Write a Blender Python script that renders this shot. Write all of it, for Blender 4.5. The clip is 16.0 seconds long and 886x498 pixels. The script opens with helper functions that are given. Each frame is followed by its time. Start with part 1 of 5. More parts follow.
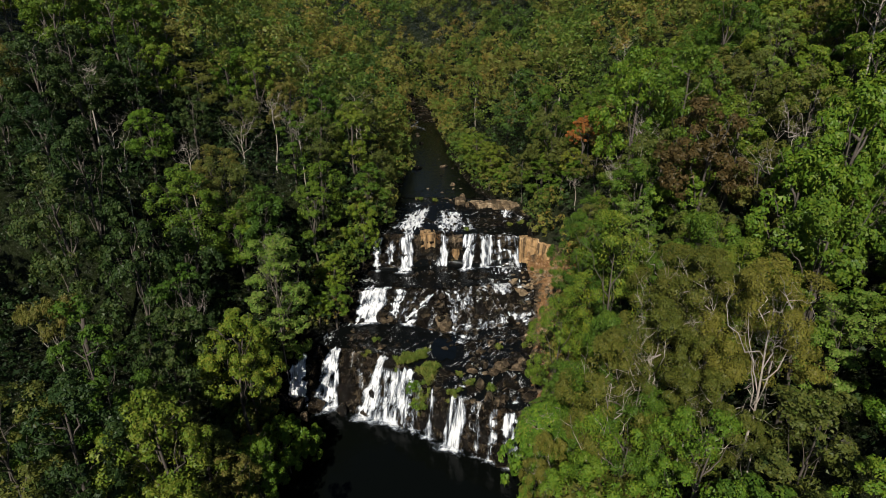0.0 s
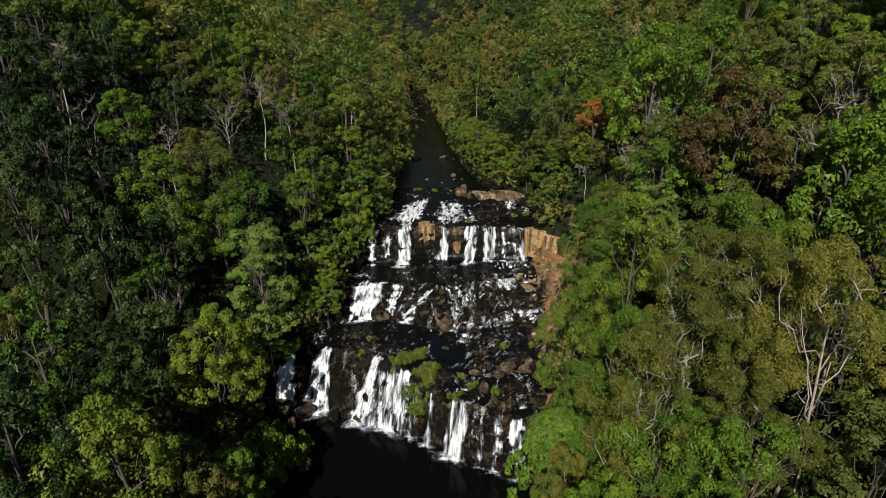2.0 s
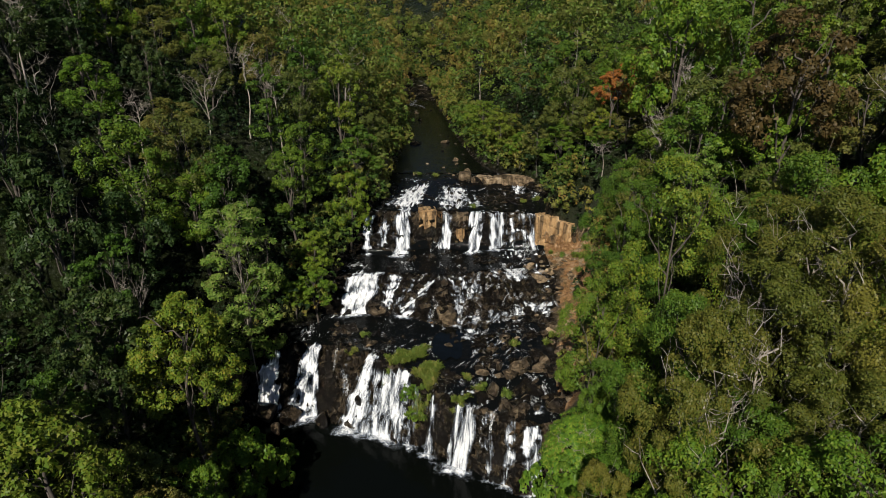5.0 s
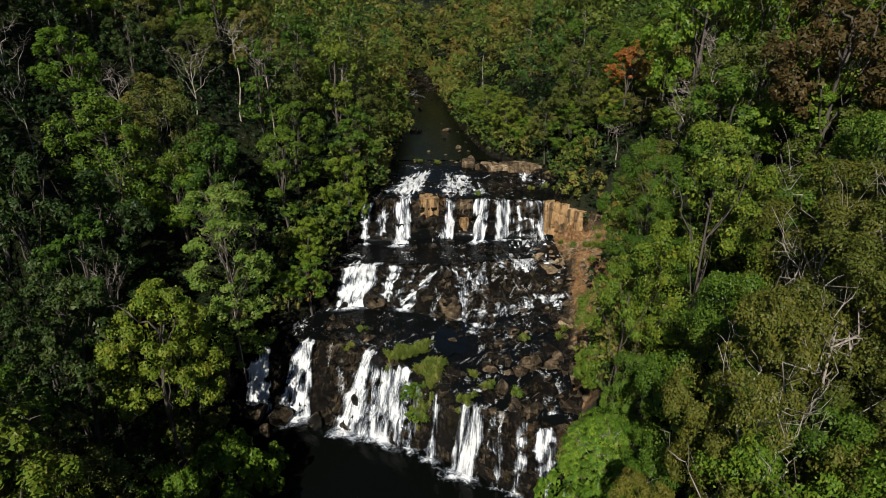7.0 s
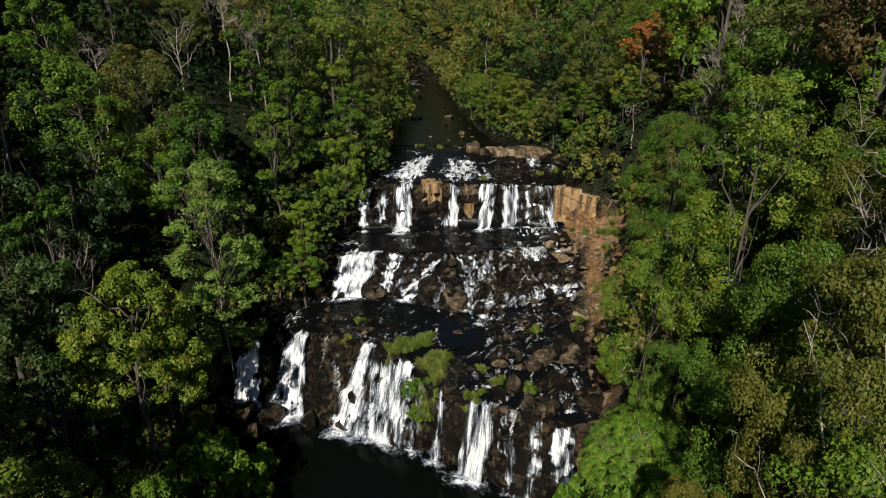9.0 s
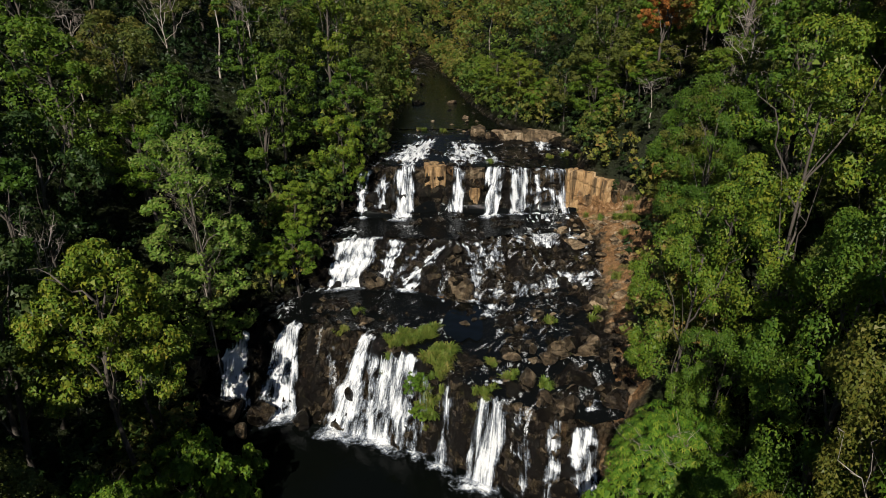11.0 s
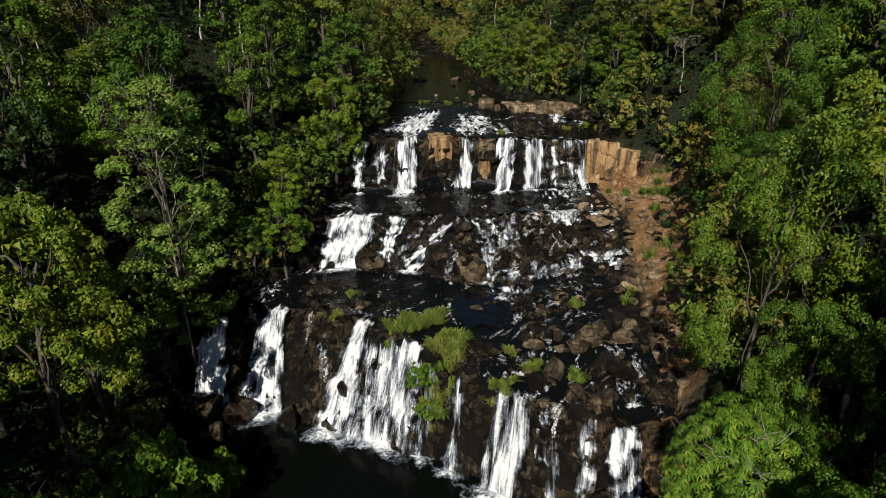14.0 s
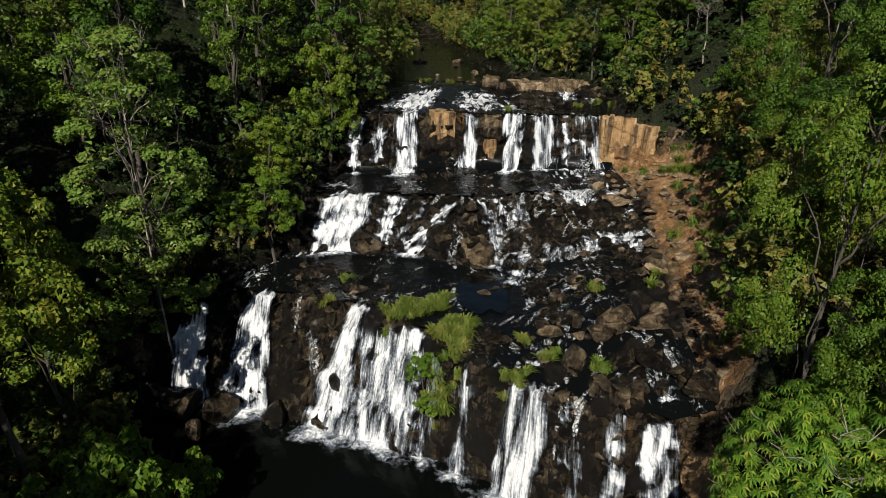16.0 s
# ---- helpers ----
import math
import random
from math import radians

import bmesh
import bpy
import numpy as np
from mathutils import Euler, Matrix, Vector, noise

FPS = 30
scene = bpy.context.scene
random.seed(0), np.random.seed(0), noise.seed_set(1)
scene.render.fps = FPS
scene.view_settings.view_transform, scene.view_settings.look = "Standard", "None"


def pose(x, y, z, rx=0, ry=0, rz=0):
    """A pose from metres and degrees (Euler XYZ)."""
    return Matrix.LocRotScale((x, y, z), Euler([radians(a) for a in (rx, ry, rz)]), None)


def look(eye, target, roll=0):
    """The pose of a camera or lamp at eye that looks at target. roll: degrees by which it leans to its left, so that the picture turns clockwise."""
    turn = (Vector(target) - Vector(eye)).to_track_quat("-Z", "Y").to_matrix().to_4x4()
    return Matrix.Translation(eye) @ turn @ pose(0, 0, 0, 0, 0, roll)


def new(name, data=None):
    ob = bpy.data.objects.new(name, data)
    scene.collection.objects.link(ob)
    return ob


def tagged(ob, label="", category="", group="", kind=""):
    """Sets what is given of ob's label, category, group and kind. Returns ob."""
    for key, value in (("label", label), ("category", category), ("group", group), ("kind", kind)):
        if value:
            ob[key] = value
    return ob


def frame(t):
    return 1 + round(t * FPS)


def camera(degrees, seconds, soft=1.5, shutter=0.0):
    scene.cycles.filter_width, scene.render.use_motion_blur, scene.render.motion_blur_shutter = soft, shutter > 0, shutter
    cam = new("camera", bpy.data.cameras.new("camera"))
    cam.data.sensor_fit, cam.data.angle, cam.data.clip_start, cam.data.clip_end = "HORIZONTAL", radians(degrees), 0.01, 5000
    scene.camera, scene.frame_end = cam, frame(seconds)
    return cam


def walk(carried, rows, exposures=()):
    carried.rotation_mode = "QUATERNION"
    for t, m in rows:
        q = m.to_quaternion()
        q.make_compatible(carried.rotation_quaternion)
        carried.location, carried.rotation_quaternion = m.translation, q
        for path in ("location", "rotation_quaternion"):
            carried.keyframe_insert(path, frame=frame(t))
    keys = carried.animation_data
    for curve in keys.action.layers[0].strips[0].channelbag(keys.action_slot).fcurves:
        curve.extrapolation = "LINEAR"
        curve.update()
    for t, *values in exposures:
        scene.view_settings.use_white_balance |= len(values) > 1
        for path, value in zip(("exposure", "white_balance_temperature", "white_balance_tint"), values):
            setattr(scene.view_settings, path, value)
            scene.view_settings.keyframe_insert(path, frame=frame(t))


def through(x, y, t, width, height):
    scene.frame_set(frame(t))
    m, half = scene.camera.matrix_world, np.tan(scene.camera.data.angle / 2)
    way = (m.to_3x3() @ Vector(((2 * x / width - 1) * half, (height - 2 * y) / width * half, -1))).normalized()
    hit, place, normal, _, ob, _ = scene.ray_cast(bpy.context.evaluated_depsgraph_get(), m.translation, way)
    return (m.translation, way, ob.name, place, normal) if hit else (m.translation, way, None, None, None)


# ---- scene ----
cam = camera(72.0, 16.0, soft=0.8)
EYE, TILT = 53.6, -23.0
ROWS = [
    (0.0, 0.000, 0.000, 0.000, 0.000, 0.000, 0.000),
    (0.5, 0.011, 1.784, -0.320, -0.002, 0.012, -0.007),
    (1.0, 0.006, 3.505, -0.622, -0.007, 0.023, -0.014),
    (1.5, -0.015, 5.168, -0.915, -0.013, 0.035, -0.021),
    (2.0, -0.050, 6.780, -1.204, -0.022, 0.046, -0.029),
    (2.5, -0.099, 8.343, -1.493, -0.032, 0.057, -0.036),
    (3.0, -0.159, 9.863, -1.788, -0.044, 0.068, -0.044),
    (3.5, -0.231, 11.343, -2.090, -0.058, 0.078, -0.052),
    (4.0, -0.313, 12.789, -2.401, -0.073, 0.089, -0.059),
    (4.5, -0.405, 14.203, -2.723, -0.090, 0.100, -0.067),
    (5.0, -0.505, 15.589, -3.056, -0.108, 0.110, -0.075),
    (5.5, -0.613, 16.951, -3.400, -0.127, 0.121, -0.083),
    (6.0, -0.728, 18.292, -3.755, -0.147, 0.132, -0.090),
    (6.5, -0.849, 19.614, -4.119, -0.168, 0.143, -0.098),
    (7.0, -0.976, 20.920, -4.491, -0.190, 0.154, -0.105),
    (7.5, -1.107, 22.213, -4.870, -0.212, 0.166, -0.112),
    (8.0, -1.242, 23.494, -5.254, -0.236, 0.177, -0.119),
    (8.5, -1.380, 24.766, -5.641, -0.259, 0.189, -0.126),
    (9.0, -1.520, 26.030, -6.029, -0.283, 0.202, -0.132),
    (9.5, -1.661, 27.287, -6.416, -0.307, 0.215, -0.138),
    (10.0, -1.802, 28.538, -6.801, -0.331, 0.228, -0.144),
    (10.5, -1.942, 29.785, -7.183, -0.355, 0.242, -0.149),
    (11.0, -2.080, 31.028, -7.560, -0.379, 0.256, -0.154),
    (11.5, -2.216, 32.267, -7.933, -0.402, 0.271, -0.158),
    (12.0, -2.347, 33.502, -8.301, -0.426, 0.286, -0.162),
    (12.5, -2.473, 34.732, -8.664, -0.448, 0.302, -0.165),
    (13.0, -2.592, 35.958, -9.024, -0.470, 0.319, -0.168),
    (13.5, -2.703, 37.178, -9.384, -0.492, 0.337, -0.170),
    (14.0, -2.805, 38.392, -9.745, -0.512, 0.355, -0.171),
    (14.5, -2.895, 39.597, -10.113, -0.532, 0.374, -0.172),
    (15.0, -2.973, 40.792, -10.492, -0.550, 0.394, -0.172),
    (15.5, -3.036, 41.974, -10.888, -0.568, 0.415, -0.171),
    (16.0, -3.082, 43.143, -11.308, -0.583, 0.437, -0.170),
]
walk(cam, [(t, pose(0, 0, EYE, TILT, 0, 0) @ pose(x, y, z, 90 + pitch, roll, yaw)) for t, x, y, z, yaw, pitch, roll in ROWS])

# ---- sky and sun ----
SUN_AZ, SUN_EL = 195.0, 39.0  # compass degrees clockwise from +y to the sun; height above the horizon
world = bpy.data.worlds.new("sky")
scene.world = world
world.use_nodes = True
_wn, _wl = world.node_tree.nodes, world.node_tree.links
_sky = _wn.new("ShaderNodeTexSky")
_sky.sky_type = "NISHITA"
_sky.sun_disc = False
_sky.altitude, _sky.air_density, _sky.dust_density = 1500.0, 0.8, 0.3
_sky.sun_elevation = radians(SUN_EL)
_sky.sun_rotation = radians(SUN_AZ)
_bg = _wn["Background"]
_bg.inputs["Strength"].default_value = 0.05
_wl.new(_sky.outputs[0], _bg.inputs["Color"])
_sun = bpy.data.lights.new("sun", "SUN")
_sun.energy, _sun.angle, _sun.color = 5.0, radians(0.53), (1.0, 0.93, 0.82)
sun = new("sun", _sun)
_az, _el = radians(SUN_AZ), radians(SUN_EL)
_to = Vector((math.sin(_az) * math.cos(_el), math.cos(_az) * math.cos(_el), math.sin(_el)))
sun.matrix_world = look(_to * 400, (0, 0, 0))
scene.view_settings.exposure = 0.52


# ---- materials ----
def shader(name):
    m = bpy.data.materials.new(name)
    m.use_nodes = True
    return m, m.node_tree.nodes, m.node_tree.links, m.node_tree.nodes["Principled BSDF"]


def noise_node(n, l, scale, detail=4.0, rough=0.6, coord=None, dims="3D", distort=0.0):
    t = n.new("ShaderNodeTexNoise")
    t.noise_dimensions = dims
    t.inputs["Scale"].default_value = scale
    t.inputs["Detail"].default_value = detail
    t.inputs["Roughness"].default_value = rough
    t.inputs["Distortion"].default_value = distort
    if coord is not None:
        l.new(coord, t.inputs["Vector"])
    return t.outputs["Fac"]


def ramp(n, l, fac, *stops, ease="LINEAR"):
    r = n.new("ShaderNodeValToRGB")
    r.color_ramp.interpolation = ease
    e = r.color_ramp.elements
    while len(e) < len(stops):
        e.new(0.5)
    for s, (p, c) in zip(e, stops):
        s.position, s.color = p, (*c, 1) if len(c) == 3 else (c[0], c[0], c[0], 1)
    l.new(fac, r.inputs[0])
    return r.outputs[0]


def mix(n, l, fac, a, b, mode="MIX"):
    m = n.new("ShaderNodeMix")
    m.data_type, m.blend_type = "RGBA", mode
    for socket, v in ((m.inputs[0], fac), (m.inputs[6], a), (m.inputs[7], b)):
        if isinstance(v, (int, float)):
            socket.default_value = v
        elif isinstance(v, tuple):
            socket.default_value = (*v, 1)
        else:
            l.new(v, socket)
    return m.outputs[2]


def calc(n, l, op, a, b=0.0, clamp=False):
    m = n.new("ShaderNodeMath")
    m.operation, m.use_clamp = op, clamp
    for socket, v in zip(m.inputs, (a, b)):
        if isinstance(v, (int, float)):
            socket.default_value = v
        else:
            l.new(v, socket)
    return m.outputs[0]


def bump(n, l, height, strength, distance, under=None):
    b = n.new("ShaderNodeBump")
    b.inputs["Strength"].default_value, b.inputs["Distance"].default_value = strength, distance
    l.new(height, b.inputs["Height"])
    if under is not None:
        l.new(under, b.inputs["Normal"])
    return b.outputs[0]


def place(n, l, sx=1.0, sy=1.0, sz=1.0):
    """World place, stretched."""
    g = n.new("ShaderNodeNewGeometry")
    m = n.new("ShaderNodeMapping")
    m.inputs["Scale"].default_value = (sx, sy, sz)
    l.new(g.outputs["Position"], m.inputs["Vector"])
    return m.outputs[0]


def attribute(n, name):
    a = n.new("ShaderNodeAttribute")
    a.attribute_name = name
    return a.outputs["Fac"]


def cracks(n, l, scale, coord):
    """Distance to the joints of broken rock, and each piece's own number."""
    e = n.new("ShaderNodeTexVoronoi")
    e.feature = "DISTANCE_TO_EDGE"
    v = n.new("ShaderNodeTexVoronoi")
    for t in (e, v):
        t.inputs["Scale"].default_value = scale
        l.new(coord, t.inputs["Vector"])
    sep = n.new("ShaderNodeSeparateColor")
    l.new(v.outputs["Color"], sep.inputs[0])
    return e.outputs["Distance"], sep.outputs[0]


def rock_material(name, tones, wet_tones, dry=None, joint=1.1, swing=0.4, grime=0.8, stain=0.0):
    """Jointed basalt: brown and tan where dry, near black with painted tan glints where wet. dry: None for the sheet's
    own attribute.
    """
    m, n, l, p = shader(name)
    w = place(n, l)
    streak = place(n, l, 1.0, 1.0, 0.22)
    big = noise_node(n, l, 0.4, 3, 0.6, w)
    mid = noise_node(n, l, 1.9, 8, 0.72, streak, distort=0.5)
    fine = noise_node(n, l, 8.0, 5, 0.72, w)
    warp = n.new("ShaderNodeVectorMath")
    warp.operation = "MULTIPLY_ADD"
    t = n.new("ShaderNodeTexNoise")
    t.inputs["Scale"].default_value, t.inputs["Detail"].default_value = 1.3, 4.0
    l.new(w, t.inputs["Vector"])
    l.new(t.outputs["Color"], warp.inputs[0])
    warp.inputs[1].default_value = (1.1, 1.1, 1.1)
    l.new(place(n, l, 1.0, 1.0, 1.6), warp.inputs[2])
    gap, piece = cracks(n, l, joint, warp.outputs[0])
    gap2, piece2 = cracks(n, l, joint * 2.7, warp.outputs[0])
    tone = calc(n, l, "ADD", calc(n, l, "ADD", calc(n, l, "MULTIPLY", mid, 0.72), calc(n, l, "MULTIPLY", calc(n, l, "SUBTRACT", fine, 0.5), 0.35)), calc(n, l, "ADD", calc(n, l, "MULTIPLY", piece, 0.14), calc(n, l, "MULTIPLY", piece2, 0.12)))
    dry_c = ramp(n, l, tone, *tones)
    wet_c = ramp(n, l, tone, *wet_tones)
    shift = calc(n, l, "ADD", calc(n, l, "MULTIPLY", calc(n, l, "SUBTRACT", big, 0.5), 1.6), calc(n, l, "MULTIPLY", calc(n, l, "SUBTRACT", piece, 0.5), 0.7))
    if dry is not None:
        info = n.new("ShaderNodeObjectInfo")
        isle = n.new("ShaderNodeNewGeometry")
        shift = calc(n, l, "ADD", shift, calc(n, l, "MULTIPLY", calc(n, l, "SUBTRACT", calc(n, l, "ADD", info.outputs["Random"], isle.outputs["Random Per Island"]), 1.0), 0.8))
    amount = calc(n, l, "ADD", attribute(n, "dry") if dry is None else dry, calc(n, l, "MULTIPLY", shift, swing), clamp=True)
    c = mix(n, l, amount, wet_c, dry_c)
    moss = ramp(n, l, noise_node(n, l, 0.9, 6, 0.72, w), (0.56, (0, 0, 0)), (0.70, (1, 1, 1)))
    c = mix(n, l, calc(n, l, "MULTIPLY", moss, 0.5), c, (0.055, 0.05, 0.011))
    c = mix(n, l, ramp(n, l, gap, (0.0, (0.2, 0.2, 0.2)), (0.04, (0, 0, 0))), c, (0.006, 0.005, 0.004))
    dirt = calc(n, l, "MULTIPLY", ramp(n, l, fine, (0.38, (0, 0, 0)), (0.62, (grime, grime, grime))), calc(n, l, "SUBTRACT", 1.0, calc(n, l, "MULTIPLY", amount, 0.6)))
    c = mix(n, l, dirt, c, (0.010, 0.008, 0.006))
    if stain:
        drip = noise_node(n, l, 1.0, 5, 0.65, place(n, l, 1.6, 1.6, 0.16), distort=0.4)
        c = mix(n, l, calc(n, l, "MULTIPLY", ramp(n, l, drip, (0.48, (0, 0, 0)), (0.62, (1, 1, 1))), stain), c, (0.03, 0.022, 0.014))
    if dry is None:
        earth = calc(n, l, "ADD", calc(n, l, "MULTIPLY", noise_node(n, l, 0.7, 5, 0.7, w), 0.6), calc(n, l, "MULTIPLY", noise_node(n, l, 5.0, 5, 0.75, w), 0.4))
        track = ramp(n, l, earth, (0.38, (0.05, 0.035, 0.016)), (0.46, (0.17, 0.09, 0.035)), (0.53, (0.27, 0.145, 0.06)), (0.58, (0.36, 0.25, 0.15)), (0.66, (0.5, 0.41, 0.3)))
        turf = ramp(n, l, noise_node(n, l, 0.55, 5, 0.7, place(n, l, 1, 1, 1)), (0.55, (0, 0, 0)), (0.63, (0.8, 0.8, 0.8)))
        track = mix(n, l, turf, track, (0.07, 0.085, 0.018))
        c = mix(n, l, attribute(n, "path"), c, track)
        # littered forest floor, its green-black colour holding the shade beneath the trees
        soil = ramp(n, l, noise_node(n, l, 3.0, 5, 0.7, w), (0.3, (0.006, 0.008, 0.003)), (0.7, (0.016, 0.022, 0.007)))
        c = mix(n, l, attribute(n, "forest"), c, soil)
    l.new(c, p.inputs["Base Color"])
    l.new(calc(n, l, "ADD", calc(n, l, "MULTIPLY", amount, 0.5), 0.24), p.inputs["Roughness"])
    p.inputs["Specular IOR Level"].default_value = 0.28
    h = calc(n, l, "ADD", calc(n, l, "MULTIPLY", mid, 0.8), calc(n, l, "MULTIPLY", fine, 0.35))
    h = calc(n, l, "ADD", h, calc(n, l, "ADD", ramp(n, l, gap, (0.0, (0, 0, 0)), (0.10, (0.25, 0.25, 0.25))), ramp(n, l, gap2, (0.0, (0, 0, 0)), (0.12, (0.1, 0.1, 0.1)))))
    l.new(bump(n, l, h, 1.0, 0.45), p.inputs["Normal"])
    return m


TAN = ((0.34, (0.035, 0.022, 0.012)), (0.44, (0.11, 0.078, 0.042)), (0.54, (0.29, 0.205, 0.12)), (0.70, (0.50, 0.41, 0.28)))
ORANGE = ((0.3, (0.12, 0.065, 0.03)), (0.42, (0.31, 0.185, 0.08)), (0.58, (0.48, 0.31, 0.15)), (0.75, (0.58, 0.44, 0.28)))
# the last stop paints sparse golden-tan glints of the water film
BLACK = ((0.34, (0.0015, 0.0014, 0.0012)), (0.50, (0.0035, 0.003, 0.0023)), (0.58, (0.014, 0.011, 0.007)), (0.68, (0.15, 0.115, 0.06)))
GROUND = rock_material("ground_rock_and_shade_dark_soil", TAN, BLACK, swing=0.26)
ROCK_WET = rock_material("wet_basalt", TAN, BLACK, 0.0)
ROCK_BROWN = rock_material("brown_basalt", TAN, BLACK, -0.12, swing=0.85)
ROCK_TAN = rock_material("dry_tan_basalt", TAN, BLACK, 0.85, joint=0.8, swing=0.45, grime=0.4)
ROCK_ORANGE = rock_material("ochre_basalt", ORANGE, BLACK, 1.0, joint=0.3, swing=0.12, grime=0.3, stain=0.85)


def water_material(name, white, gloss=0.12, ripple=0.12):
    """Black river water; white: how much of it is broken into foam streaks that run downstream."""
    m, n, l, p = shader(name)
    w = place(n, l)
    h = calc(n, l, "ADD", noise_node(n, l, 1.1, 4, 0.6, w, distort=0.6), calc(n, l, "MULTIPLY", noise_node(n, l, 4.0, 3, 0.6, w), 0.35))
    p.inputs["IOR"].default_value = 1.33
    p.inputs["Specular IOR Level"].default_value = gloss
    if white:
        run = place(n, l, 1.0, 0.5, 1.0)
        f = noise_node(n, l, 1.5, 6, 0.78, run, distort=1.6)
        where = noise_node(n, l, 0.33, 3, 0.6, w)
        f = calc(n, l, "ADD", f, calc(n, l, "MULTIPLY", calc(n, l, "SUBTRACT", where, 0.5), 0.55))
        k = ramp(n, l, f, (0.68 - white, (0, 0, 0)), (0.80 - white, (1, 1, 1)))
        l.new(mix(n, l, k, (0.0025, 0.003, 0.003), (0.75, 0.78, 0.8)), p.inputs["Base Color"])
        l.new(calc(n, l, "ADD", calc(n, l, "MULTIPLY", k, 0.45), 0.08), p.inputs["Roughness"])
        l.new(bump(n, l, calc(n, l, "ADD", h, k), 0.5, 0.18), p.inputs["Normal"])
    else:
        p.inputs["Base Color"].default_value = (0.0018, 0.0024, 0.002, 1)
        p.inputs["Roughness"].default_value = 0.04
        l.new(bump(n, l, h, ripple, 0.12), p.inputs["Normal"])
    return m


WATER = water_material("dark_river_water", 0.0)
POND = water_material("clear_pond_water", 0.0, 0.4)
RIPPLED = water_material("rippled_river_water", 0.0, 0.3, 0.7)
FAST = water_material("streaked_river_water", 0.055)


def foam_material(name, low, high, along=0.55, across=5.0, tint=(0.84, 0.86, 0.88)):
    """White water: strands along v, with clear gaps through which the rock shows."""
    m, n, l, p = shader(name)
    uv = n.new("ShaderNodeUVMap")
    mp = n.new("ShaderNodeMapping")
    mp.inputs["Scale"].default_value = (across, along, 1)
    l.new(uv.outputs[0], mp.inputs["Vector"])
    big = noise_node(n, l, 0.32, 3, 0.6, mp.outputs[0], distort=0.6)
    strand = noise_node(n, l, 1.0, 5, 0.6, mp.outputs[0], distort=0.5)
    thread = noise_node(n, l, 3.1, 4, 0.65, mp.outputs[0], distort=0.4)
    drops = noise_node(n, l, 6.0, 4, 0.7, place(n, l))
    thick = attribute(n, "thick")
    s = 0.5
    for v, k, mid in ((strand, 1.9, 0.5), (thread, 1.3, 0.5), (big, 1.2, 0.5), (drops, 0.8, 0.5), (thick, 1.25, 0.5)):
        s = calc(n, l, "ADD", s, calc(n, l, "MULTIPLY", calc(n, l, "SUBTRACT", v, mid), k))
    a = ramp(n, l, s, (low, (0, 0, 0)), (high, (1, 1, 1)))
    l.new(mix(n, l, ramp(n, l, s, (0.5, (0, 0, 0)), (1.35, (1, 1, 1))), (tint[0] * 0.38, tint[1] * 0.43, tint[2] * 0.5), tint), p.inputs["Base Color"])
    p.inputs["Roughness"].default_value = 0.55
    l.new(a, p.inputs["Alpha"])
    l.new(bump(n, l, s, 0.8, 0.25), p.inputs["Normal"])
    return m


FALL = foam_material("white_water", 0.22, 1.12, along=0.5, across=3.2, tint=(0.78, 0.80, 0.82))
FOAM = foam_material("foam", 0.1, 1.05, along=1.6, across=1.6)


def riffle_material():
    m, n, l, p = shader("riffle_foam")
    w = place(n, l)
    f = noise_node(n, l, 5.0, 6, 0.78, w, distort=1.2)
    p.inputs["Base Color"].default_value = (0.8, 0.83, 0.86, 1)
    p.inputs["Roughness"].default_value = 0.5
    l.new(ramp(n, l, f, (0.48, (0, 0, 0)), (0.72, (0.9, 0.9, 0.9))), p.inputs["Alpha"])
    return m


CURTAIN = foam_material("thin_curtain_water", 0.3, 1.75, along=0.16, across=4.5, tint=(0.70, 0.73, 0.76))
RIFFLE = riffle_material()


def leaf_material(name, ramp_stops, spread=0.5, gloss=0.45, through=0.27, own=True):
    """Leaves: the tree's own tone by its random number, each leaf's by its island's."""
    m, n, l, p = shader(name)
    info = n.new("ShaderNodeObjectInfo")
    geo = n.new("ShaderNodeNewGeometry")
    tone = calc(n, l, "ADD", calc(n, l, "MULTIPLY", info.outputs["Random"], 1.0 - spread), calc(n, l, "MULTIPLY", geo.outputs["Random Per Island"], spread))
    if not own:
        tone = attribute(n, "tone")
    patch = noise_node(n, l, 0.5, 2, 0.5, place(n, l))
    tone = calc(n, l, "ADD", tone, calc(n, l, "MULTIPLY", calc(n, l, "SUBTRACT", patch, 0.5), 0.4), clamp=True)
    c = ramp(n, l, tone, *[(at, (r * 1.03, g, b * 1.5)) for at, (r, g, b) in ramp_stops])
    l.new(c, p.inputs["Base Color"])
    p.inputs["Roughness"].default_value = gloss
    p.inputs["Specular IOR Level"].default_value = 0.14
    t = n.new("ShaderNodeBsdfTranslucent")
    l.new(mix(n, l, 1.0, c, (1.0, 1.0, 0.45), "MULTIPLY"), t.inputs["Color"])
    mx = n.new("ShaderNodeMixShader")
    mx.inputs[0].default_value = through
    l.new(p.outputs[0], mx.inputs[1])
    l.new(t.outputs[0], mx.inputs[2])
    l.new(mx.outputs[0], n["Material Output"].inputs["Surface"])
    return m


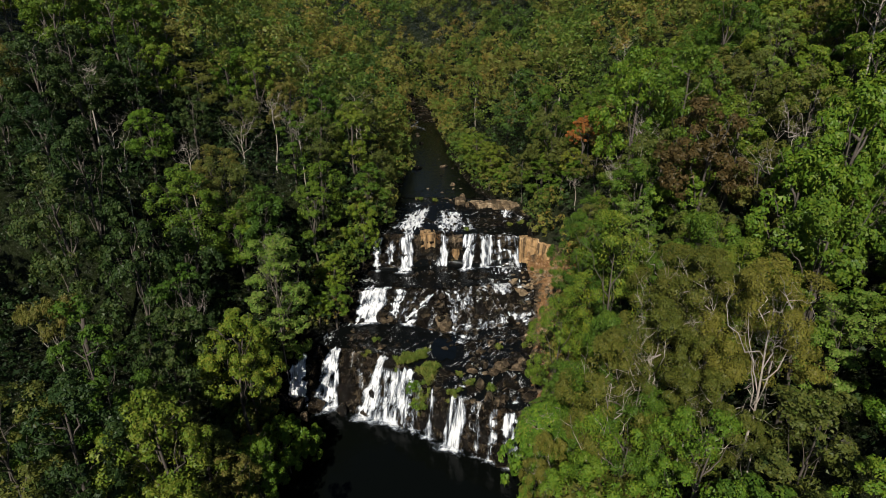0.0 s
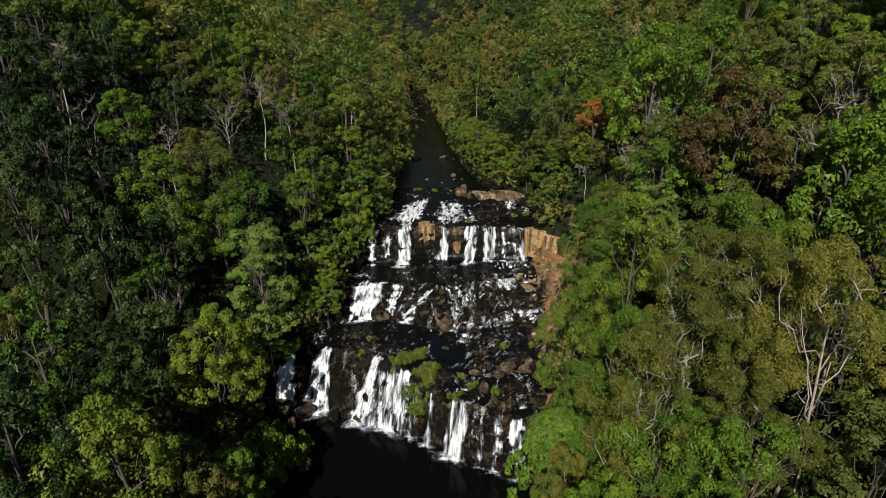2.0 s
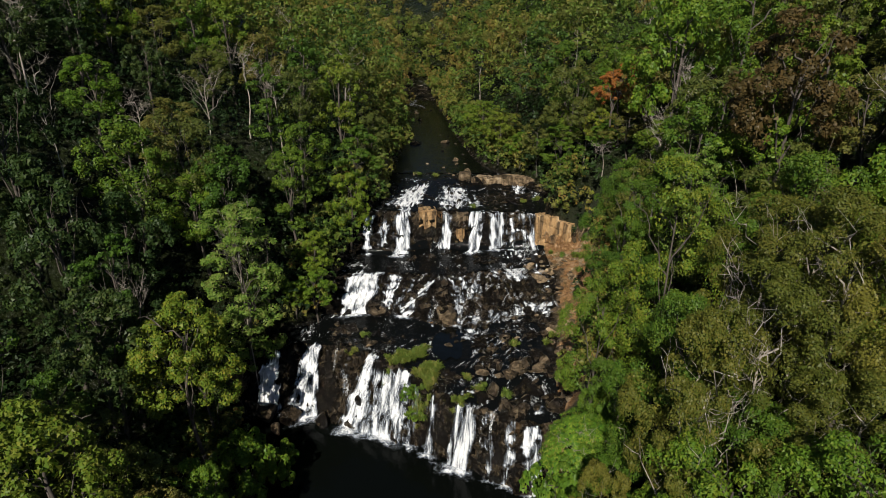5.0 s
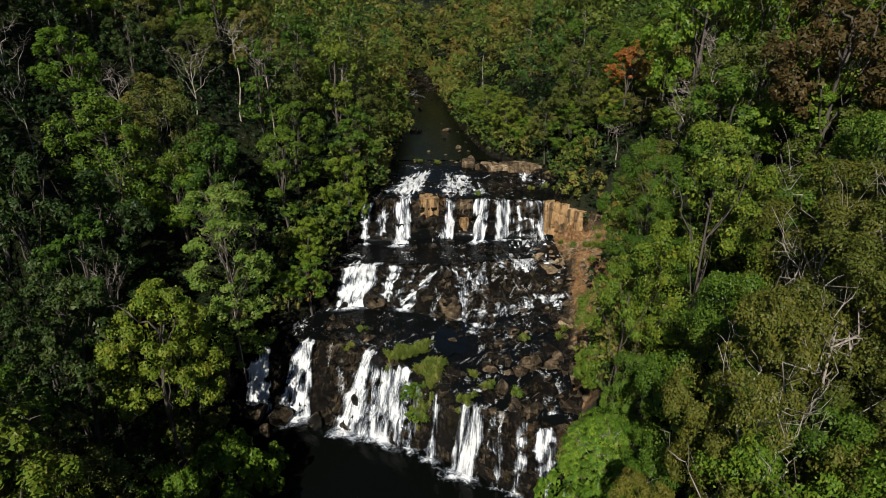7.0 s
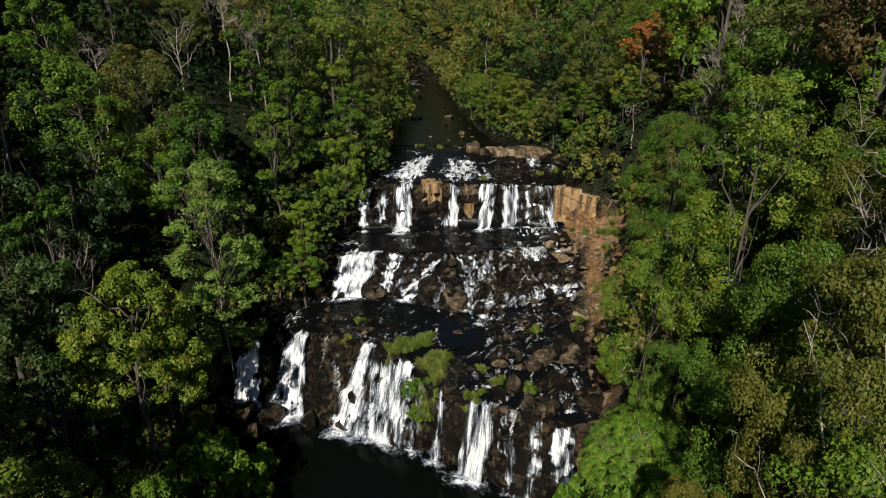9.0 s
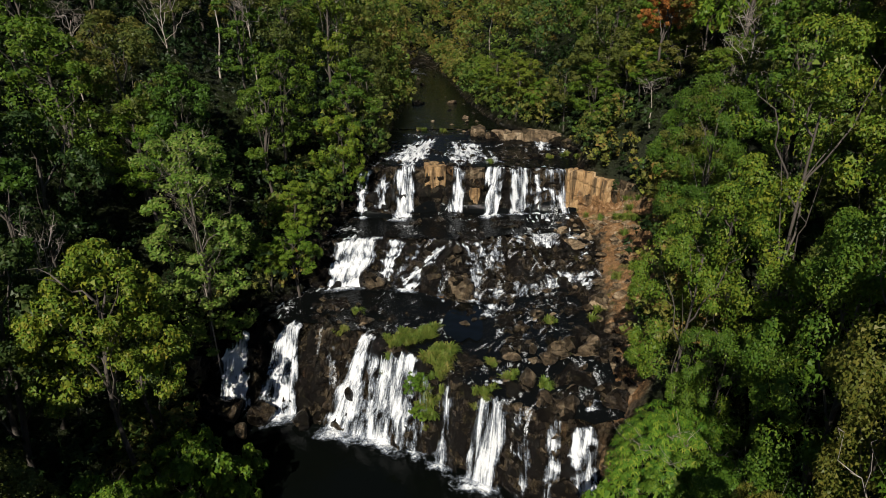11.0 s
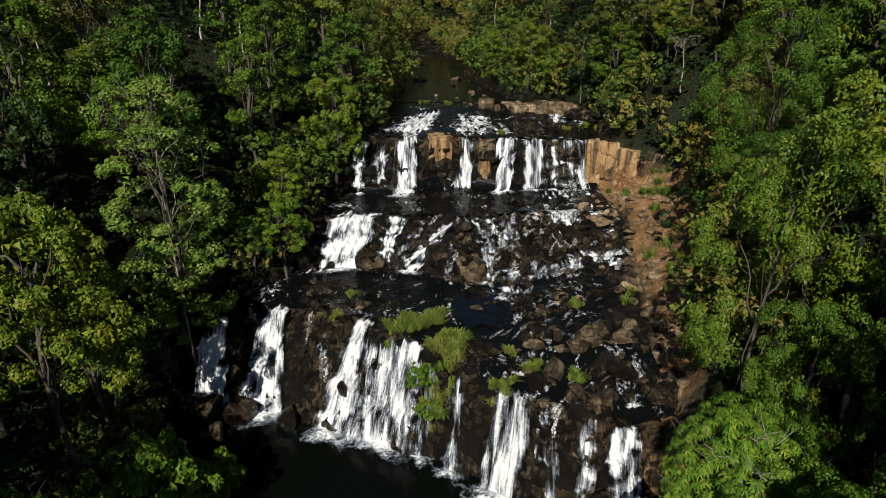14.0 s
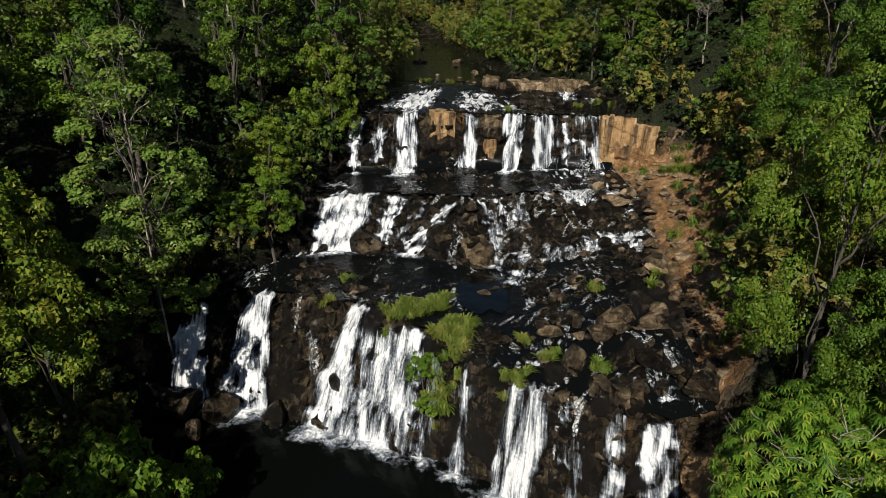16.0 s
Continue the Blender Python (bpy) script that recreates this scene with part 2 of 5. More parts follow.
LEAF = leaf_material("green_leaves", ((0.0, (0.024, 0.055, 0.006)), (0.3, (0.042, 0.092, 0.008)), (0.55, (0.072, 0.125, 0.009)), (0.8, (0.115, 0.15, 0.012)), (1.0, (0.16, 0.16, 0.018))), 0.4)
# a dark-leaved species; the left slope's shade is put into its tone as well
DEEP = leaf_material("deep_green_shade_leaves", ((0.0, (0.010, 0.025, 0.006)), (0.35, (0.019, 0.041, 0.008)), (0.7, (0.035, 0.060, 0.010)), (1.0, (0.068, 0.084, 0.015))), 0.45)
OLIVE = leaf_material("olive_brown_leaves", ((0.0, (0.04, 0.06, 0.010)), (0.35, (0.068, 0.088, 0.012)), (0.65, (0.10, 0.105, 0.015)), (0.9, (0.13, 0.115, 0.02)), (1.0, (0.14, 0.09, 0.025))), 0.5)
TWIGGY = leaf_material("brown_olive_leaves", ((0.0, (0.040, 0.060, 0.007)), (0.4, (0.075, 0.090, 0.010)), (0.75, (0.125, 0.115, 0.014)), (1.0, (0.16, 0.17, 0.018))), 0.5)
VINE = leaf_material("pale_vine_leaves", ((0.0, (0.06, 0.13, 0.012)), (0.5, (0.12, 0.19, 0.02)), (0.8, (0.19, 0.21, 0.045)), (1.0, (0.24, 0.18, 0.06))), 0.7)
LIME = leaf_material("bright_green_leaves", ((0.0, (0.036, 0.088, 0.007)), (0.5, (0.074, 0.142, 0.009)), (1.0, (0.15, 0.185, 0.013))), 0.6)
YELLOW = leaf_material("yellow_green_leaves", ((0.0, (0.045, 0.10, 0.008)), (0.45, (0.085, 0.14, 0.010)), (0.8, (0.16, 0.18, 0.014)), (1.0, (0.25, 0.17, 0.02))), 0.6)
RUST = leaf_material("rust_orange_leaves", ((0.0, (0.09, 0.05, 0.012)), (0.5, (0.22, 0.085, 0.015)), (1.0, (0.30, 0.13, 0.02))), 0.7)
REED = leaf_material("reed_leaves", ((0.0, (0.045, 0.09, 0.010)), (0.5, (0.095, 0.14, 0.014)), (1.0, (0.20, 0.17, 0.035))), 0.6)


RUSSET = leaf_material("russet_leaves", ((0.0, (0.042, 0.036, 0.009)), (0.5, (0.075, 0.052, 0.012)), (1.0, (0.11, 0.08, 0.018))), 0.6)
GLOSSY = leaf_material("glossy_green_leaves", ((0.0, (0.03, 0.09, 0.008)), (0.5, (0.08, 0.17, 0.012)), (0.85, (0.17, 0.24, 0.018)), (1.0, (0.26, 0.27, 0.035))), 0.85, gloss=0.4)
WOOD = leaf_material("forest_leaves", ((0.0, (0.030, 0.062, 0.010)), (0.25, (0.058, 0.108, 0.012)), (0.45, (0.10, 0.145, 0.014)), (0.62, (0.095, 0.105, 0.018)), (0.8, (0.135, 0.13, 0.022)), (0.92, (0.15, 0.18, 0.018)), (1.0, (0.17, 0.11, 0.022))), 0.5, own=False)

# undergrowth leaves kept near black: the forest floor's deep shade is in their colour
SHADE = leaf_material("shade_toned_undergrowth_leaves", ((0.0, (0.010, 0.022, 0.005)), (0.5, (0.018, 0.038, 0.007)), (1.0, (0.03, 0.055, 0.009))), 0.5, own=False)


def bark_material(name, a, b):
    m, n, l, p = shader(name)
    w = place(n, l, 1, 1, 0.3)
    f = noise_node(n, l, 5.0, 5, 0.7, w)
    l.new(ramp(n, l, f, (0.3, a), (0.7, b)), p.inputs["Base Color"])
    p.inputs["Roughness"].default_value = 0.85
    l.new(bump(n, l, f, 0.6, 0.05), p.inputs["Normal"])
    return m


BARK = bark_material("grey_brown_bark", (0.028, 0.024, 0.019), (0.085, 0.07, 0.058))
PALE = bark_material("pale_bleached_wood", (0.14, 0.12, 0.10), (0.35, 0.31, 0.27))


# ---- the shape of the land ----
PX = np.array([-22, -18, -14, -8, -3, 1, 5, 9, 13, 17, 21], float)
FOOT = (np.array([71.8, 70.2, 69.2, 66.4, 64.4, 61.8, 59.4, 57.6, 56.5, 56, 56]), np.full(11, -0.3))
LIP = (np.array([74.6, 74.8, 73.6, 71.6, 67.4, 63.4, 61.6, 60, 59, 58.5, 58]), np.array([6, 6.2, 6.9, 7, 7, 6.6, 6.3, 6.4, 8, 10, 12]))
MID = (np.array([77, 77, 76, 75, 73, 70, 66, 66, 66, 66, 66]), np.array([6.8, 6.8, 6.7, 6.6, 6.5, 6.6, 7.3, 8.2, 9, 10.5, 13]))
FOOT2 = (np.array([80, 80, 80.5, 81.5, 79, 77.6, 77.5, 78.5, 78, 78, 78]), np.array([7.2, 7, 6.8, 6.7, 6.6, 6.6, 7.1, 7.7, 8.6, 10.8, 13]))
LIP2 = (np.array([86, 86, 85.5, 86.3, 85.6, 85.5, 87, 87.5, 87, 85, 85]), np.array([10.3, 10.2, 10.2, 10.2, 10.2, 10.1, 10.1, 10.1, 10.4, 11.4, 13.5]))
FOOT1 = (np.array([92.5, 92.5, 92.5, 92.2, 93.8, 94, 93.6, 94, 93.5, 91.5, 90]), np.array([10.6, 10.5, 10.3, 10.3, 10.7, 10.5, 10.3, 10.3, 10.6, 11.6, 12.6]))
LIP1 = (np.array([96, 96, 96, 95.6, 95.6, 95.8, 95.6, 95.8, 95.2, 93.2, 91.7]), np.full(11, 15.45))
SHELF = (np.full(11, 104.0), np.array([16.5, 16.5, 16.4, 16.3, 16.1, 15.9, 15.6, 15.5, 15.6, 16, 16]))
UPPER = (np.full(11, 109.0), np.full(11, 16.5))


def at_x(values, x):
    return np.interp(x, PX, values)


def left_edge(y):
    return np.interp(y, [-400, 40, 53, 58, 66, 70, 74, 76, 78, 80, 88, 93, 97, 107, 130, 170, 200, 216, 232], [-14, -14, -18.5, -20.3, -22.5, -24, -23.6, -20, -16.6, -14.8, -13.6, -12.8, -10, -9, -7.5, -10.5, -15, -24, -44])


def right_edge(y):
    return np.interp(y, [-400, 40, 50, 57, 60, 64, 70, 78, 86, 90, 94, 97, 102, 112, 116, 134, 170, 200, 216, 232], [9, 7.5, 9.6, 9.4, 10.6, 12.6, 14.6, 17, 20, 19, 14, 14, 15.5, 8.5, 6.2, 2.8, -1, -5, -15, -43])


def smooth(x, a, b):
    k = np.clip((x - a) / (b - a), 0, 1)
    return k * k * (3 - 2 * k)


def waves(x, y, scale, seed, octaves=3):
    """Sums of rotated sines: a smooth field of hills, about -1 to 1."""
    r = np.random.RandomState(seed)
    out, amp, total = np.zeros(np.broadcast(x, y).shape), 1.0, 0.0
    for _ in range(octaves):
        for _ in range(4):
            a, ph = r.uniform(0, 2 * np.pi, 2)
            f = 2 * np.pi / scale * r.uniform(0.7, 1.35)
            out = out + amp * np.sin(f * (x * np.cos(a) + y * np.sin(a)) + ph)
        total += amp * 2.0
        amp, scale = amp * 0.55, scale * 0.47
    return out / total


def cells(x, y, size, seed):
    """A stepped field of blocks: for each place the value of its nearest jittered cell, and the distance to that cell's border."""
    r = np.random.RandomState(seed)
    jit, val = r.uniform(-0.38, 0.38, (64, 64, 2)), r.uniform(-1, 1, (64, 64))
    gx, gy = x / size, y / size
    ix, iy = np.floor(gx).astype(int), np.floor(gy).astype(int)
    best, second, v = np.full(x.shape, 9.0), np.full(x.shape, 9.0), np.zeros(x.shape)
    for dx in (-1, 0, 1):
        for dy in (-1, 0, 1):
            cx, cy = ix + dx, iy + dy
            j = jit[cx % 64, cy % 64]
            d = np.hypot(cx + 0.5 + j[..., 0] - gx, cy + 0.5 + j[..., 1] - gy)
            near = d < best
            second = np.where(near, best, np.minimum(second, d))
            v = np.where(near, val[cx % 64, cy % 64], v)
            best = np.where(near, d, best)
    return v, second - best


def river_bed(x, y):
    """Height of the stepped bed for places within the banks."""
    nodes = [(at_x(a, x), at_x(b, x)) for a, b in (FOOT, LIP, MID, FOOT2, LIP2, FOOT1, LIP1, SHELF, UPPER)]
    z = np.full(x.shape, -1.2)
    z = np.where(y > nodes[0][0] - 2.5, -1.2 + 0.9 * np.clip((y - nodes[0][0] + 2.5) / 2.5, 0, 1), z)
    for (ya, za), (yb, zb) in zip(nodes, nodes[1:]):
        k = np.clip((y - ya) / (yb - ya), 0, 1)
        if abs(float(np.mean(zb - za))) > 2.2:
            count = 3.0 if np.mean(ya) < 90 else 1.0
            k = k - 0.75 / (2 * np.pi * count) * np.sin(2 * np.pi * (count * k)) * np.cos(0.9 * x + 0.4 * np.sin(x * 1.7)) * 0.9
        z = np.where(y > ya, za + (zb - za) * k, z)
    ya, za = nodes[-1]
    return np.where(y > ya, za + 0.004 * np.clip(y - ya, 0, 200), z)


def roughness_of_bed(x, y):
    face1 = smooth(y, at_x(FOOT[0], x) - 0.5, at_x(FOOT[0], x) + 1) * smooth(-y, -at_x(LIP[0], x) - 3, -at_x(LIP[0], x))
    v, edge = cells(x + 0.4 * waves(x, y, 3, 5), y + 0.4 * waves(x, y, 3, 6), 1.35, 7)
    v2, edge2 = cells(x, y * 1.3, 0.62, 8)
    rough = 0.34 * v - 0.35 * np.exp(-edge * 7) + 0.15 * v2 - 0.12 * np.exp(-edge2 * 7) + 0.22 * waves(x, y, 6, 9)
    return rough * (1 + 0.3 * face1)


def footpath(x, y):
    """1 on the trodden earth beside the falls, 0 elsewhere."""
    wide = np.interp(y, [58, 66, 74, 84, 92], [1.0, 1.6, 2.4, 4.4, 5.2])
    return smooth(x, right_edge(y) - wide - 0.9, right_edge(y) - wide + 0.6) * smooth(y, 58, 62) * (1 - smooth(y, 92, 95))


def land(x, y, fine=True):
    x, y = np.broadcast_arrays(np.asarray(x, float), np.asarray(y, float))
    xl, xr = left_edge(y), right_edge(y)
    inside = np.clip(x, xl, xr)
    z = river_bed(inside, y)
    if fine:
        z = z + roughness_of_bed(x, y) * smooth(y, 52, 60) * (1 - 0.65 * smooth(y, 100, 112)) * (1 - smooth(np.maximum(xl - x, x - xr), 0, 5) * 0.7) * (1 - 0.72 * footpath(x, y))
    dl, dr = np.maximum(xl - x, 0), np.maximum(x - xr, 0)
    near = 1 - smooth(y, 92, 112)
    rise_l = 0.9 * smooth(dl, 0, 2.5) + 0.50 * np.minimum(dl, 90) - 0.1 * np.minimum(dl, 8) * near
    rise_r = 0.7 * smooth(dr, 0, 2) + near * (1.05 * np.minimum(dr, 8) + 0.72 * np.clip(dr - 8, 0, 70)) + (1 - near) * 0.42 * np.minimum(dr, 120)
    low = 1 - smooth(y, 40, 58)
    z = z + rise_l * (1 - 0.2 * low) + rise_r
    far = np.clip(y - 170, 0, 420)
    z = z + 0.21 * far * smooth(y, 170, 260) * (0.75 + 0.25 * waves(x, y, 300, 31, 2))
    away = smooth(np.maximum(dl, dr), 4, 40)
    return z + away * (2.2 * waves(x, y, 46, 33, 3) + 9 * smooth(y, 150, 400) * waves(x, y, 190, 35, 2))


def mesh_from(name, verts, faces, material, smooth_shade=True):
    me = bpy.data.meshes.new(name)
    me.from_pydata(verts, [], faces)
    me.materials.append(material)
    me.polygons.foreach_set("use_smooth", [smooth_shade] * len(me.polygons))
    me.update()
    return me


def grid_faces(nx, ny):
    i = np.arange((nx - 1) * (ny - 1))
    a = (i // (nx - 1)) * nx + i % (nx - 1)
    return np.stack([a, a + 1, a + 1 + nx, a + nx], 1).tolist()


def steps(*spans):
    """Grid lines: (start, end, step) spans, one after the other."""
    return np.unique(np.concatenate([np.arange(a, b, s) for a, b, s in spans]).round(3))


def spread(first, last, count, power=2.2):
    return first + (last - first) * np.linspace(0, 1, count) ** power


GX = np.unique(np.concatenate([-spread(26.2, 1500, 60), steps((-26, 22.1, 0.22)), spread(22.3, 1500, 60)]).round(3))
GY = np.unique(np.concatenate([-spread(-46, 700, 40), steps((46, 56, 0.4), (56, 97, 0.16), (97, 112.1, 0.3)), spread(112.2, 2200, 90)]).round(3))
_gx, _gy = np.meshgrid(GX, GY)
_gz = land(_gx, _gy)
# ledges and overhangs on the steep faces
_steep = smooth(np.abs(np.gradient(_gz, axis=0) / np.gradient(_gy, axis=0)), 0.5, 1.1) * smooth(_gy, 55, 58) * (1 - smooth(_gy, 97, 98)) * (1 - smooth(np.maximum(left_edge(_gy) - _gx, _gx - right_edge(_gy)), 0, 2))
_c1, _e1 = cells(_gx + 0.5 * waves(_gx, _gz, 2.5, 61), _gz * 1.5, 1.3, 62)
_c2, _e2 = cells(_gx + 9, _gz * 1.4, 0.55, 63)
_gyd = _gy + _steep * (0.42 * _c1 + 0.3 * np.exp(-_e1 * 6) + 0.17 * _c2 + 0.12 * np.exp(-_e2 * 6) + 0.3 * waves(_gx, _gz, 4.5, 64))
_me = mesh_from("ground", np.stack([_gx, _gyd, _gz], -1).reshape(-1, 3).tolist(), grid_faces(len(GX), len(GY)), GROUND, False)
ground = tagged(new("ground", _me), "stepped dark basalt riverbed between forest slopes of soil darkened for tree shade", "ground", kind="structure")
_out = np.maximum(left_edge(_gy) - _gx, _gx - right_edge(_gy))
_path = footpath(_gx, _gy)
_plat = 0.05 * smooth(_gx, 3.5, 6.5) * smooth(_gy, 58, 61) * (1 - smooth(_gy, 68, 74))
_brown = 0.10 * (1 - smooth(np.abs(_gx + 10.5), 1.5, 3)) * smooth(_gy, 64, 68) * (1 - smooth(_gy, 76, 78))
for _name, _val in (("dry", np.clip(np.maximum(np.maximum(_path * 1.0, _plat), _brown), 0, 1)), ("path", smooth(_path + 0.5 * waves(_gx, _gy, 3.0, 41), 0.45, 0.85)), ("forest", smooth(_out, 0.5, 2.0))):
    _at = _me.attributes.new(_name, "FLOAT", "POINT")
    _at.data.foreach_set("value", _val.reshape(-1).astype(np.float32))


# ---- still and running water ----
def strip(name, x0, x1, near, far, level, label, nx=90, ny=24, mat=None):
    """A sheet of water between two curves across the river."""
    xs = np.linspace(x0, x1, nx)
    k = np.linspace(0, 1, ny)[:, None]
    yy = (near(xs) + (0.35 + 0.35 * waves(xs, 0 * xs, 1.7, 52) if near(xs)[0] > 0 else 0))[None, :] * (1 - k) + far(xs)[None, :] * k
    xx = np.broadcast_to(xs, yy.shape)
    zz = level(xx, yy) + 0.02 * waves(xx, yy, 2.5, 51)
    me = mesh_from(name, np.stack([xx, yy, zz], -1).reshape(-1, 3).tolist(), grid_faces(nx, ny), mat or WATER)
    return tagged(new(name, me), label, "water", kind="structure")


strip("water_pool", -40, 22, lambda x: np.full(x.shape, -300.0), lambda x: at_x(FOOT[0], x) + 0.6, lambda x, y: 0 * x, "still black plunge pool below the lowest fall", ny=140)
strip("water_middle", -20, 11, lambda x: at_x(LIP[0], x) + 0.1, lambda x: at_x(FOOT2[0], x) + 0.4, lambda x, y: river_bed(x, y) + 0.13, "dark shallow water on the middle rock shelf", mat=FAST)
strip("water_pond", -1.79, 3.19, lambda x: 74.2 + 0.3 * x - 3.6 * np.sqrt(np.clip(1 - ((x - 0.7) / 2.5) ** 2, 0, 1)) + 0.3 * np.sin(x * 3.1), lambda x: 74.4 + 0.3 * x + 3.5 * np.sqrt(np.clip(1 - ((x - 0.7) / 2.5) ** 2, 0, 1)), lambda x, y: np.full(x.shape, 6.86), "small clear bluish pond on the middle rock shelf", nx=30, mat=POND)
strip("water_step", -15, 14, lambda x: at_x(LIP2[0], x) + 0.1, lambda x: at_x(FOOT1[0], x) + 0.3, lambda x, y: river_bed(x, y) + 0.17, "dark running water below the upper fall", mat=FAST)
strip("water_upper", -13, 17, lambda x: at_x(LIP1[0], x) + 0.1, lambda x: np.full(x.shape, 112.0), lambda x, y: river_bed(x, y) + 0.12, "dark running water above the upper fall", mat=FAST)
strip("water_upstream", -45, 12, lambda x: np.full(x.shape, 112.0), lambda x: np.full(x.shape, 236.0), lambda x, y: river_bed(x, y) + 0.15 + 0 * x, "dark rippled river upstream between trees", ny=120, mat=RIPPLED)


# ---- trees ----
def part(name, me, parent, label=""):
    ob = new(name, me)
    ob.parent = parent
    return tagged(ob, label) if label else ob


def pieces(name, v, material, tone=None, corners=4):
    """A mesh of loose quads or triangles."""
    v = np.asarray(v, np.float32).reshape(-1, 3)
    n = len(v) // corners
    me = bpy.data.meshes.new(name)
    me.vertices.add(len(v))
    me.vertices.foreach_set("co", v.ravel())
    me.loops.add(len(v))
    me.loops.foreach_set("vertex_index", np.arange(len(v), dtype=np.int32))
    me.polygons.add(n)
    me.polygons.foreach_set("loop_start", np.arange(0, len(v), corners, dtype=np.int32))
    me.update(calc_edges=True)
    me.materials.append(material)
    if tone is not None:
        me.attributes.new("tone", "FLOAT", "POINT").data.foreach_set("value", np.repeat(tone, corners).astype(np.float32))
    return me


def tube(points, radii, sides=6):
    """A bent, tapered limb."""
    v, f = [], []
    pts = [Vector(p) for p in points]
    for i, (p, r) in enumerate(zip(pts, radii)):
        d = (pts[min(i + 1, len(pts) - 1)] - pts[max(i - 1, 0)]).normalized()
        a = d.orthogonal().normalized()
        b = d.cross(a)
        for k in range(sides):
            t = 2 * math.pi * k / sides
            v.append(p + (a * math.cos(t) + b * math.sin(t)) * r)
        if i:
            o = (i - 1) * sides
            f += [(o + k, o + (k + 1) % sides, o + sides + (k + 1) % sides, o + sides + k) for k in range(sides)]
    return v, f


def limbs(rng, height, crown_low, radius, trunk_r, count, twist=0.3, twigs=3, sides=5, lean=0.06, limb_k=0.36, reach=1.0):
    """Trunk, forked limbs and twigs."""
    V, F = [], []

    def add(points, radii, s):
        v, f = tube(points, radii, s)
        o = len(V)
        V.extend(v)
        F.extend([tuple(i + o for i in q) for q in f])

    lx, ly = rng.uniform(-lean, lean, 2)
    top = height * 0.84
    trunk = [Vector((lx * z + 0.2 * math.sin(z * 0.6 + 1), ly * z + 0.2 * math.cos(z * 0.5), z)) for z in np.linspace(-1.5, top, 8)]
    add(trunk, np.linspace(trunk_r, trunk_r * 0.3, 8), sides + 1)
    for i in range(count):
        z = crown_low + (top - crown_low) * (i + rng.uniform(0, 0.8)) / count
        k = (z + 1.5) / (top + 1.5) * 7
        a = trunk[min(int(k), 6)].lerp(trunk[min(int(k) + 1, 7)], k - int(k))
        ang = i * 2.4 + rng.uniform(-0.5, 0.5)
        out = radius * reach * rng.uniform(0.55, 0.95)
        up = rng.uniform(0.25, 0.8) * (height - z) + 0.3
        end = a + Vector((math.cos(ang) * out, math.sin(ang) * out, up))
        pts, bend = [a], Vector((0, 0, 0))
        for s in (0.14, 0.28, 0.42, 0.56, 0.7, 0.85):
            bend = bend * 0.45 + Vector(rng.uniform(-1, 1, 3)) * twist * out * 0.4
            pts.append(a.lerp(end, s) + bend * math.sin(math.pi * s) ** 0.5)
        pts.append(end)
        r0 = trunk_r * limb_k
        add(pts, [r0, r0 * 0.9, r0 * 0.8, r0 * 0.68, r0 * 0.55, r0 * 0.42, r0 * 0.3, r0 * 0.15], sides)
        for j in range(twigs):
            s = rng.uniform(0.2, 0.95)
            f = 2 + s * 4.9
            b = pts[int(f)].lerp(pts[int(f) + 1], f - int(f))
            t = ang + rng.uniform(-2.3, 2.3)
            e = b + Vector((math.cos(t), math.sin(t), rng.uniform(0.1, 1.1))) * out * rng.uniform(0.22, 0.5)
            m = b.lerp(e, 0.5) + Vector(rng.uniform(-1, 1, 3)) * twist * 1.1
            m0, m1 = b.lerp(m, 0.5) + Vector(rng.uniform(-1, 1, 3)) * twist * 0.4, m.lerp(e, 0.5) + Vector(rng.uniform(-1, 1, 3)) * twist * 0.4
            add([b, m0, m, m1, e], [r0 * 0.32, r0 * 0.26, r0 * 0.19, r0 * 0.12, r0 * 0.05], 3)
            if twigs > 3:
                t2 = t + rng.uniform(-0.9, 0.9)
                e2 = m + Vector((math.cos(t2), math.sin(t2), rng.uniform(0.2, 1.2))) * out * rng.uniform(0.15, 0.3)
                add([m, m.lerp(e2, 0.5) + Vector(rng.uniform(-1, 1, 3)) * 0.1, e2], [r0 * 0.22, r0 * 0.15, r0 * 0.06], 3)
    return V, F


